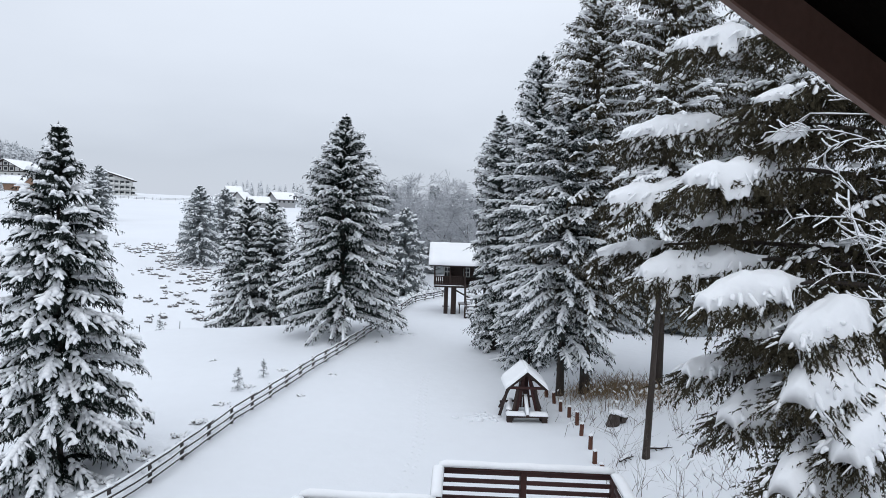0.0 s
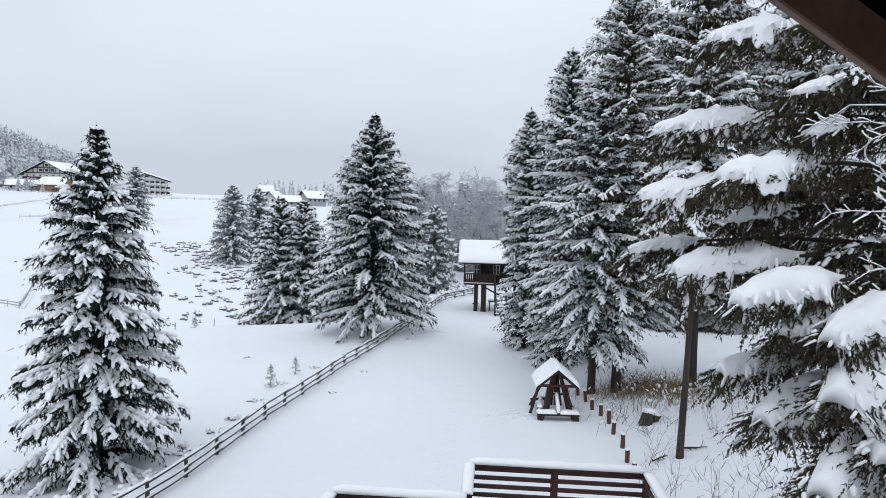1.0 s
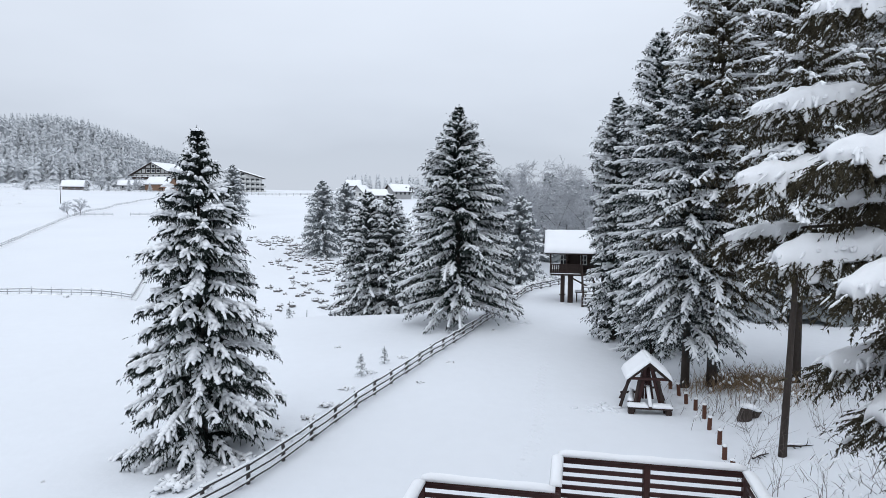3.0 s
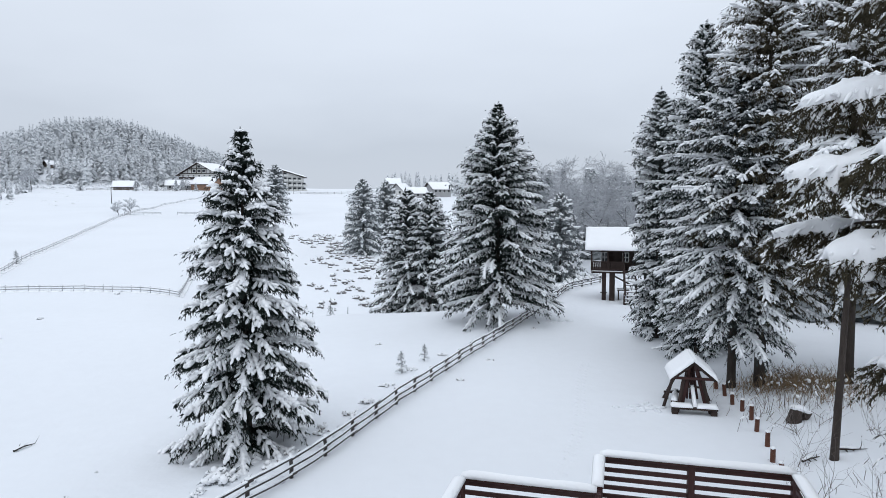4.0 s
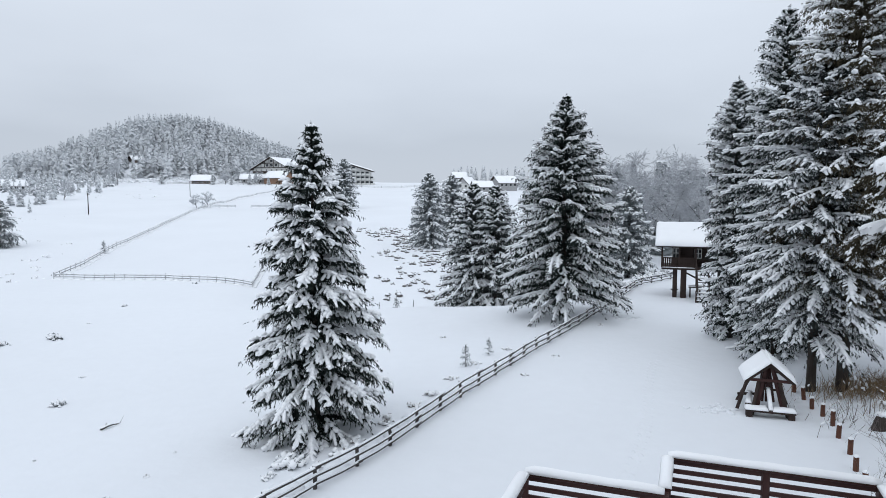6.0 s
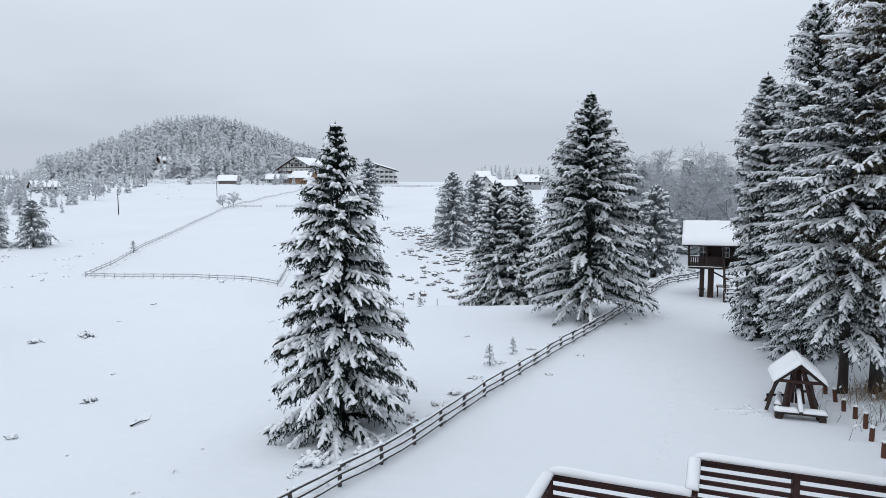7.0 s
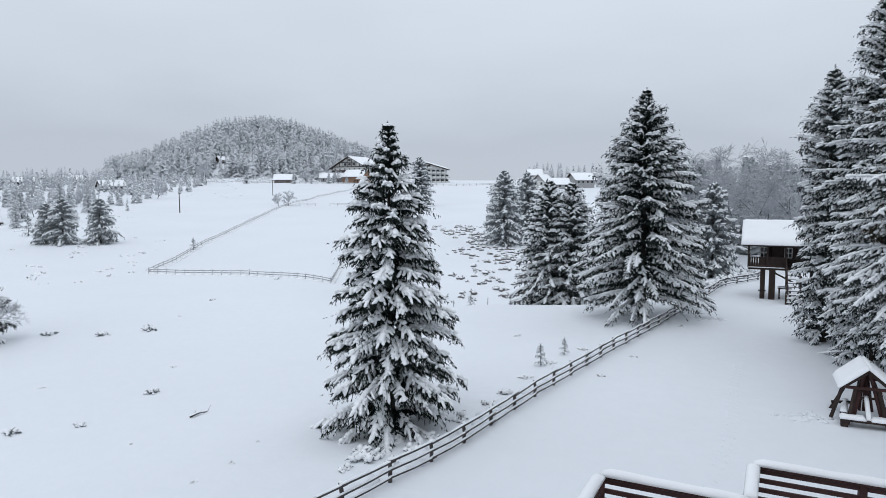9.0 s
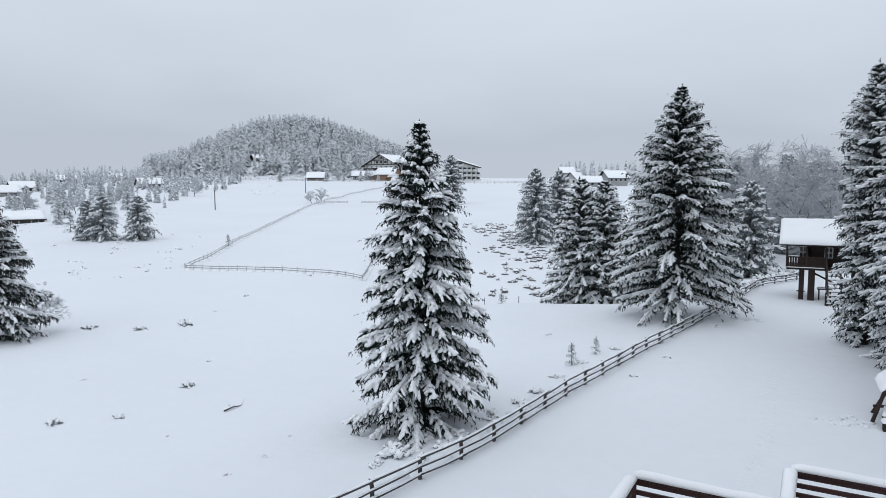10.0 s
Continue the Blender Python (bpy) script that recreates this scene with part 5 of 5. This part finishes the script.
tall_grass(1100, (16.0, 28.0), (1.2, 0.7), 0.85, GRASS, "dry_grass", "tall dry brown grass under the grove trees", 71, 0.08)
tall_grass(450, (16.6, 26.4), (1.1, 0.7), 0.6, GRASS, "dry_grass", "dry grass clumps half under snow", 72, 0.1)
tall_grass(130, (14.2, 25.0), (1.3, 1.3), 0.8, TWIG, "dry_grass", "thin bare stalks beside the stump", 73, 0.15)
tall_grass(160, (14.6, 17.2), (1.6, 1.2), 0.6, TWIG, "dry_grass", "bare stalks and tufts at the foot of the bank", 74, 0.3)


def shrub(x, y, tall, seed, n=5, label="thin bare shrub with upright twigs"):
    rng = np.random.default_rng(seed)
    brs = []
    for k in range(n):
        grow(rng, (rng.normal() * 0.1, rng.normal() * 0.1, -0.1), unit(np.array([rng.normal() * 0.35, rng.normal() * 0.35, 1.0])), tall * rng.uniform(0.6, 1.1), 0.0075, 1, brs, -0.02, 3)
    ob = thing("bare_shrub", pose(x, y, ground(x, y)), label, "shrub", "bare shrubs")
    tagged(part("brush", twigs_mesh("brush", brs, TWIG, 4), ob), kind="stuff")


for k, (x, y, t) in enumerate(((12.0, 20.2, 2.2), (13.2, 22.6, 1.3), (14.6, 24.6, 1.3), (11.4, 17.9, 1.8), (15.2, 19.9, 1.6), (14.2, 17.3, 1.5), (12.9, 24.9, 1.0), (15.4, 21.6, 1.4), (12.3, 17.0, 1.5), (11.0, 19.0, 1.2))):
    shrub(x, y, t, 80 + k)

# the bare tree whose snowy twigs reach in beside the eaves
rng = np.random.default_rng(91)
brs = []
tx, ty = polar(60, 8.0)
tz = ground(tx, ty)
for az, d, slope in ((44.5, 8.4, 0.215), (46.3, 8.2, 0.13), (45.5, 8.4, 0.045), (46.5, 8.0, -0.02), (47.3, 7.7, 0.18), (47.8, 7.9, 0.09), (48.3, 7.6, -0.07), (47.3, 8.3, 0.0)):
    tip = np.array([*polar(az, d), EYE + slope * d])
    root = np.array([tx, ty, tip[2] - 0.75])
    grow(rng, root, unit(tip - root + [0, 0, 0.15]), np.linalg.norm(tip - root) * 1.0, 0.013, 2, brs, 0.0, 11, 0.2)
bare = thing("bare_tree", Matrix(), "bare young tree with snow along every twig", "tree")
part("trunk", Build().tube([(tx, ty, tz - 0.3), (tx, ty, 4.0), (tx + 0.05, ty, 8.0)], [0.12, 0.09, 0.04], 10).mesh("trunk", BARK, True), bare)
tagged(part("crown", twigs_mesh("crown", brs, TWIG, 4), bare), kind="stuff")
tagged(part("snow_load", twig_snow("snow_load", brs, 0.016), bare, "narrow ridges of snow on the twigs"), kind="stuff")


# ---- terrace below, with its railing ----
N, E_ = Vector((0.28, 0.96, 0)), Vector((0.96, -0.28, 0))
A_, C_, D_ = Vector((0.484, 9.19, 0)), Vector((2.68, 9.94, 0)), Vector((5.35, 9.16, 0))
B_ = C_ - N * (C_ - A_).dot(N)
TOP, FLOOR = 4.61, 3.5
terrace = thing("terrace", Matrix(), "raised wooden terrace covered with smooth snow", "terrace")
corners = [A_, B_, C_, D_, D_ - N * 8.4, A_ - N * 7.9]
vs = [(p.x, p.y, z) for z in (FLOOR - 0.25, FLOOR) for p in corners]
part("deck", mesh("deck", vs, [(5, 4, 3, 2, 1, 0), (6, 7, 8, 9, 10, 11)] + [(k, (k + 1) % 6, 6 + (k + 1) % 6, 6 + k) for k in range(6)], WOOD_RED), terrace)
for o, u, v in ((A_ - N * 7.8 + E_ * 0.05, E_ * 1.82, N * 7.7), (B_ - N * 6.2 + E_ * 0.0, (D_ - C_) - E_ * 0.05, N * 7.45)):
    part("deck_snow", Build().slab((o.x, o.y, FLOOR + 0.005), u, v, 0.2, 16, 30, 0.2, o.x, 0.3).mesh("deck_snow", SNOW, True), terrace, "smooth snow on the boards")
for p in (A_, B_, C_, D_):
    q = p - N * 0.25
    part("pillar", Build().beam((q.x, q.y, ground(q.x, q.y) - 0.2), (q.x, q.y, FLOOR - 0.25), 0.2, 0.2).mesh("pillar", WOOD_RED), terrace)


def railing(p, q, posts, snow_high=0.08):
    r = thing("railing", Matrix(), "red-brown board railing topped with thick snow", "railing", "terrace railings")
    for t in posts:
        a = p.lerp(q, t)
        part("post", Build().beam((a.x, a.y, FLOOR - 0.1), (a.x, a.y, TOP - 0.02), 0.1, 0.1).mesh("post", WOOD_RED), r)
    for z in (0.075, 0.215, 0.355, 0.495, 0.635, 0.775, 0.915):
        a, b = p + Vector((0, 0, TOP - z)), q + Vector((0, 0, TOP - z))
        part("board", Build().beam(a, b, 0.035, 0.07, 0.2).mesh("board", WOOD_RED), r)
    part("handrail", Build().beam(p + Vector((0, 0, TOP)), q + Vector((0, 0, TOP)), 0.15, 0.045).mesh("handrail", WOOD_RED), r)
    part("rail_snow", Build().ridge(p + Vector((0, 0, TOP + 0.02)), q + Vector((0, 0, TOP + 0.02)), 0.18, snow_high, 0.12, p.x, 0.25).mesh("rail_snow", SNOW, True), r, "rounded snow on the handrail")


railing(C_, D_, (0.0, 0.485, 1.0))
railing(A_, B_, (0.0, 1.0))
railing(B_ + N * 0.12, C_ - N * 0.12, (0.0, 1.0))
railing(D_ - N * 0.12, D_ - N * 7.5, (0.33, 0.66, 1.0))
railing(A_ - N * 0.12, A_ - N * 7.5, (0.33, 0.66, 1.0))

# ---- the house under the eye: wall, balcony, roof with its overhang ----
house = thing("house", Matrix(), "brown timber house with a deep overhanging roof", "house")
w0 = -N * 1.4
L_, R_ = w0 - E_ * 6, w0 + E_ * 6.5


def wall_block(p, q, z0, z1, thick):
    n = (q - p).normalized().cross(Vector((0, 0, 1)))
    n = n * thick
    vs = [(*(a.xy), z) for z in (z0, z1) for a in (p, q, q + n, p + n)]
    return mesh("wall", vs, [(3, 2, 1, 0), (4, 5, 6, 7), (0, 1, 5, 4), (1, 2, 6, 5), (2, 3, 7, 6), (3, 0, 4, 7)], BARN)


part("wall", wall_block(L_, R_, -0.5, 8.9, 0.3), house)
part("balcony_floor", Build().beam((*(w0 - E_ * 3 + N * 0.75).xy, 6.9), (*(w0 + E_ * 3 + N * 0.75).xy, 6.9), 1.5, 0.16, 0.05).mesh("balcony_floor", WOOD_DARK), house)
# one slope of the gable roof: its outer edge drops past the balcony
def roof_edge(e):
    p = N * 1.8 + E_ * e
    return Vector((p.x, p.y, 9.2 - 0.70 * (e - 0.694)))


edge0, edge1 = roof_edge(-6.5), roof_edge(5.5)
out_n = (edge1 - edge0).normalized().cross(-N).normalized()
if out_n.z < 0:
    out_n = -out_n
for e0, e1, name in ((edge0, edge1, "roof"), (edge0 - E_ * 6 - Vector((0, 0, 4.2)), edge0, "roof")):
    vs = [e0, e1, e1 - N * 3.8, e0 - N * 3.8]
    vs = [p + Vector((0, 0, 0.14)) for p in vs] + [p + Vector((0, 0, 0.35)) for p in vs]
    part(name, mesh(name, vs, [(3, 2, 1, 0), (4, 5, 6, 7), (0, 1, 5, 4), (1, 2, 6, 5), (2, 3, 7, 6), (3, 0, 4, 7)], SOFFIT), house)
part("fascia", Build().beam(edge0 + N * 0.02 + out_n * 0.066, edge1 + N * 0.02 + out_n * 0.066, 0.04, 0.132, 0.12, up=out_n).mesh("fascia", FASCIA), house, "brown rake board")


# ---- village ----
def chalet(az, d, wide, deep, wall_h, roof_h, turn, label, mat=PLASTER, gable_front=True, storeys=2, cols=4, over=1.0, group="village houses", name="house", balcony=False, sink=0.3):
    """A house with walls, gable roof under snow, and windows. Local: front at y = -deep / 2."""
    x, y, g = on(az, d)
    h = thing(name, pose(x, y, g - sink, 0, 0, -az + turn), label, "house", group)
    part("wall", Build().box(-wide / 2, wide / 2, -deep / 2, deep / 2, -2, wall_h).mesh("wall", mat), h)
    if gable_front:
        a, b, along = wide / 2, deep / 2 + over, Vector((0, 1, 0))
        g_pts = [(-wide / 2, wall_h), (wide / 2, wall_h), (0, wall_h + roof_h)]
        for sd in (-1, 1):
            part("gable", mesh("gable", [(px, sd * (deep / 2 - q), pz) for q in (0, 0.2) for px, pz in g_pts], [(0, 1, 2), (5, 4, 3), (0, 3, 4, 1), (1, 4, 5, 2), (2, 5, 3, 0)], mat if mat in (BARN, BARN_WARM) else PLASTER if balcony else PLASTER_GREY), h)
        if balcony:
            # dark timbers over the pale gable; mist put in by a greyer wood
            for zz, half in ((0.15, 0.98), (3.1, 0.55)):
                part("timber", Build().beam((-wide / 2 * half, -deep / 2 - 0.12, wall_h + zz), (wide / 2 * half, -deep / 2 - 0.12, wall_h + zz), 0.25, 0.6).mesh("timber", WOOD_GREY), h)
            for wx in (-8.0, -5.2, -1.7, 1.7, 5.2, 8.0):
                part("timber", Build().beam((wx, -deep / 2 - 0.12, wall_h), (wx, -deep / 2 - 0.12, wall_h + roof_h * (1 - abs(wx) / (wide / 2))), 0.45, 0.25).mesh("timber", WOOD_GREY), h)
            part("window", Build().box(-0.9, 0.9, -deep / 2 - 0.06, -deep / 2, wall_h + 3.8, wall_h + 5.2).mesh("window", GLASS), h)
            for wx in (-3.4, 0, 3.4):
                part("window", Build().box(wx - 1.0, wx + 1.0, -deep / 2 - 0.06, -deep / 2, wall_h + 0.9, wall_h + 2.5).mesh("window", GLASS), h)
    else:
        a, b = deep / 2, wide / 2 + over
        g_pts = [(-deep / 2, wall_h), (deep / 2, wall_h), (0, wall_h + roof_h)]
        for sd in (-1, 1):
            part("gable", mesh("gable", [(sd * (wide / 2 - q), py, pz) for q in (0, 0.2) for py, pz in g_pts], [(0, 1, 2), (5, 4, 3), (0, 3, 4, 1), (1, 4, 5, 2), (2, 5, 3, 0)], mat if mat in (BARN, BARN_WARM) else PLASTER if balcony else PLASTER_GREY), h)
    k = roof_h / a
    for s in (-1, 1):
        e = (a + over)
        ez = wall_h - over * k
        if gable_front:
            v = [(0, -b, wall_h + roof_h), (s * e, -b, ez), (s * e, b, ez), (0, b, wall_h + roof_h)]
        else:
            v = [(-b, 0, wall_h + roof_h), (-b, s * e, ez), (b, s * e, ez), (b, 0, wall_h + roof_h)]
        v += [(p[0], p[1], p[2] - 0.3) for p in v]
        part("roof", mesh("roof", v, [(0, 1, 2, 3), (7, 6, 5, 4), (0, 4, 5, 1), (1, 5, 6, 2), (2, 6, 7, 3)], WOOD_DARK), h)
        o, u, w = Vector(v[1]), Vector(v[2]) - Vector(v[1]), Vector(v[0]) - Vector(v[1])
        part("roof_snow", Build().slab(o, u, w, 0.45 + 0.3 * (wide > 20), 8, 6, 0.3, s, 0.6).mesh("roof_snow", SNOW, True), h)
    for st in range(storeys):
        z = (st + 0.5) * wall_h / storeys
        for c in range(cols):
            wx = (c + 0.5) / cols * wide - wide / 2
            win = part("window", Build().box(wx - 0.55, wx + 0.55, -deep / 2 - 0.05, -deep / 2, z - 0.6, z + 0.6).mesh("window", GLASS), h)
            part("frame", Build().box(wx - 0.72, wx + 0.72, -deep / 2 - 0.03, -deep / 2 + 0.02, z - 0.78, z + 0.78).mesh("frame", PLASTER), win)
        if balcony and st:
            part("balcony", Build().box(-wide / 2, wide / 2, -deep / 2 - 1.4, -deep / 2 - 1.25, z - 1.5, z - 0.45).box(-wide / 2, wide / 2, -deep / 2 - 1.4, -deep / 2 - 0.06, z - 1.7, z - 1.5).mesh("balcony", WOOD_DARK), h)
            part("balcony_snow", Build().box(-wide / 2, wide / 2, -deep / 2 - 1.48, -deep / 2 - 1.2, z - 0.45, z - 0.2).mesh("balcony_snow", SNOW), h)
    return h


chalet(-18.2, 452, 27, 20, 9.5, 7.0, -34, "large timbered chalet hotel with a wide snowy gable", PLASTER, True, 3, 7, 2.2, balcony=True)
chalet(-19.6, 440, 26, 8, 3.6, 2.4, -6, "long low annex with a snowy roof", PLASTER_GREY, False, 1, 8, 1.5)
chalet(-18.3, 428, 9, 17, 4.6, 3.8, 48, "orange-brown wooden barn with a broad snowy roof", BARN_WARM, True, 1, 2, 0.8, name="barn")
chalet(-24.4, 430, 11, 8, 2.6, 3.0, -10, "low wooden hut with a heavy snowy roof", BARN, False, 1, 3, 1.0, name="barn")
chalet(-29.2, 505, 8, 6, 2.0, 2.0, 25, "chalet among the trees of the hill", BARN, False, 1, 4, 1.4)
chalet(0.9, 335, 10, 9, 3.2, 3.0, 30, "village house with a snowy gable roof", PLASTER_GREY, False, 1, 4, 1.2, sink=-1.2)
chalet(-2.3, 330, 7, 7, 2.6, 3.2, -35, "village house with a steep snowy roof", PLASTER, True, 1, 2, 0.8, sink=-0.8)
chalet(-1.0, 322, 9, 7, 2.2, 2.6, 15, "small village house half hidden by spruces", PLASTER_GREY, False, 1, 3, 0.8, sink=-0.3)
chalet(-3.0, 360, 7, 7, 4.0, 2.8, 10, "small house behind the spruces", PLASTER_GREY, False, 1, 2, 0.8, sink=-2)
for az, d, w in ((-47.5, 300, 11), (-46.0, 330, 10), (-43.2, 420, 11), (-40.3, 430, 11), (-37.6, 330, 9)):
    chalet(az, d, w, 8, 2.4, 2.2, 12, "distant house under snow across the valley", PLASTER_GREY, False, 1, 4, 1.0)
chalet(-46.2, 165, 7, 5, 1.2, 1.4, 8, "low shed nearly buried in snow", WOOD_GREY, False, 1, 2, 0.4, name="shed")


def hotel_block():
    x, y, g = on(-11.95, 424)
    h = thing("hotel_block", pose(x, y, g - 0.5, 0, 0, 11.6 + 28), "white four-storey hotel block with balconies and a sloping roof", "hotel")
    wide, deep = 18.0, 10.0
    hl, hr = 13.2, 8.6
    v = [(-wide / 2, -deep / 2, -2), (wide / 2, -deep / 2, -2), (wide / 2, deep / 2, -2), (-wide / 2, deep / 2, -2), (-wide / 2, -deep / 2, hl), (wide / 2, -deep / 2, hr), (wide / 2, deep / 2, hr), (-wide / 2, deep / 2, hl)]
    part("wall", mesh("wall", v, [(3, 2, 1, 0), (4, 5, 6, 7), (0, 1, 5, 4), (1, 2, 6, 5), (2, 3, 7, 6), (3, 0, 4, 7)], PLASTER), h)
    part("roof", mesh("roof", [(-wide / 2 - 1, -deep / 2 - 1.8, hl + 0.55), (wide / 2 + 1.5, -deep / 2 - 1.8, hr + 0.1), (wide / 2 + 1.5, deep / 2 + 1, hr + 0.1), (-wide / 2 - 1, deep / 2 + 1, hl + 0.55), (-wide / 2 - 1, -deep / 2 - 1.8, hl + 0.2), (wide / 2 + 1.5, -deep / 2 - 1.8, hr - 0.25), (wide / 2 + 1.5, deep / 2 + 1, hr - 0.25), (-wide / 2 - 1, deep / 2 + 1, hl + 0.2)], [(0, 1, 2, 3), (7, 6, 5, 4), (0, 4, 5, 1), (1, 5, 6, 2), (2, 6, 7, 3), (3, 7, 4, 0)], WOOD_DARK), h)
    part("roof_snow", Build().slab((-wide / 2 - 1, -deep / 2 - 1.8, hl + 0.55), (wide + 2.5, 0, hr - hl - 0.45), (0, deep + 2.8, 0), 1.0, 12, 8, 0.2, 1, 0.8).mesh("roof_snow", SNOW, True), h)
    for st in range(4):
        z = 0.4 + st * 3.0
        n = 6 if st < 3 else 4
        for c in range(n):
            wx = -wide / 2 + 1.8 + c * 3.25
            if z + 2.4 > hl + (hr - hl) * (wx + wide / 2) / wide:
                continue
            part("window", Build().box(wx - 1.1, wx + 1.1, -deep / 2 - 0.06, -deep / 2, z + 0.3, z + 2.2).mesh("window", GLASS), h)
            part("balcony", Build().box(wx - 1.45, wx + 1.45, -deep / 2 - 1.5, -deep / 2 - 1.38, z, z + 1.0).box(wx - 1.45, wx + 1.45, -deep / 2 - 1.5, -deep / 2 - 0.07, z - 0.15, z).mesh("balcony", PLASTER), h)
        for wy in (-2.5, 2.5):
            part("window", Build().box(-wide / 2 - 0.06, -wide / 2, wy - 0.9, wy + 0.9, z + 0.4, z + 2.1).mesh("window", GLASS), h)


hotel_block()

# ---- trodden snow: clods by the shelter and the fence ----
trail = Build()
# mounds of snow heaped along the valley side of the fence
for k in range(34):
    q = 5.0 + 0.85 * k + random.Random(k).uniform(-0.3, 0.3)
    x, y = fence_point(q)
    off = 0.45 + 0.5 * random.Random(k + 50).random()
    x, y = x - off * 0.92, y + off * 0.39
    big = 0.6 + 0.7 * random.Random(k + 90).random()
    trail.lump((x, y, ground(x, y) - 0.04), 0.42 * big, 0.36 * big, 0.2 * big, k + 7, 6, 10)
trng = random.Random(12)
for k in range(22):
    x, y = trng.gauss(8.9, 0.45), trng.gauss(26.2, 0.6)
    trail.lump((x, y, ground(x, y)), trng.uniform(0.08, 0.25), trng.uniform(0.08, 0.2), trng.uniform(0.03, 0.07), k + 50, 4, 8)
for k in range(14):
    x, y = trng.gauss(9.2, 0.5), trng.gauss(46.5, 0.6)
    trail.lump((x, y, ground(x, y)), trng.uniform(0.15, 0.4), trng.uniform(0.1, 0.3), trng.uniform(0.04, 0.1), k + 90, 4, 8)
for k in range(64):
    q = k / 63
    x, y = 3.1 + 5.6 * q + 0.35 * math.sin(5 * q) + (0.16 if k % 2 else -0.16), 17.5 + 16.5 * q
    trail.lump((x, y, ground(x, y) - 0.012), trng.uniform(0.1, 0.16), trng.uniform(0.12, 0.2), trng.uniform(0.02, 0.028), k + 120, 4, 8)
tagged(new("snow_clods", trail.mesh("snow_clods", FIELD, True)), "low mounds and clods of snow by fence and shelter", "snow", kind="stuff")
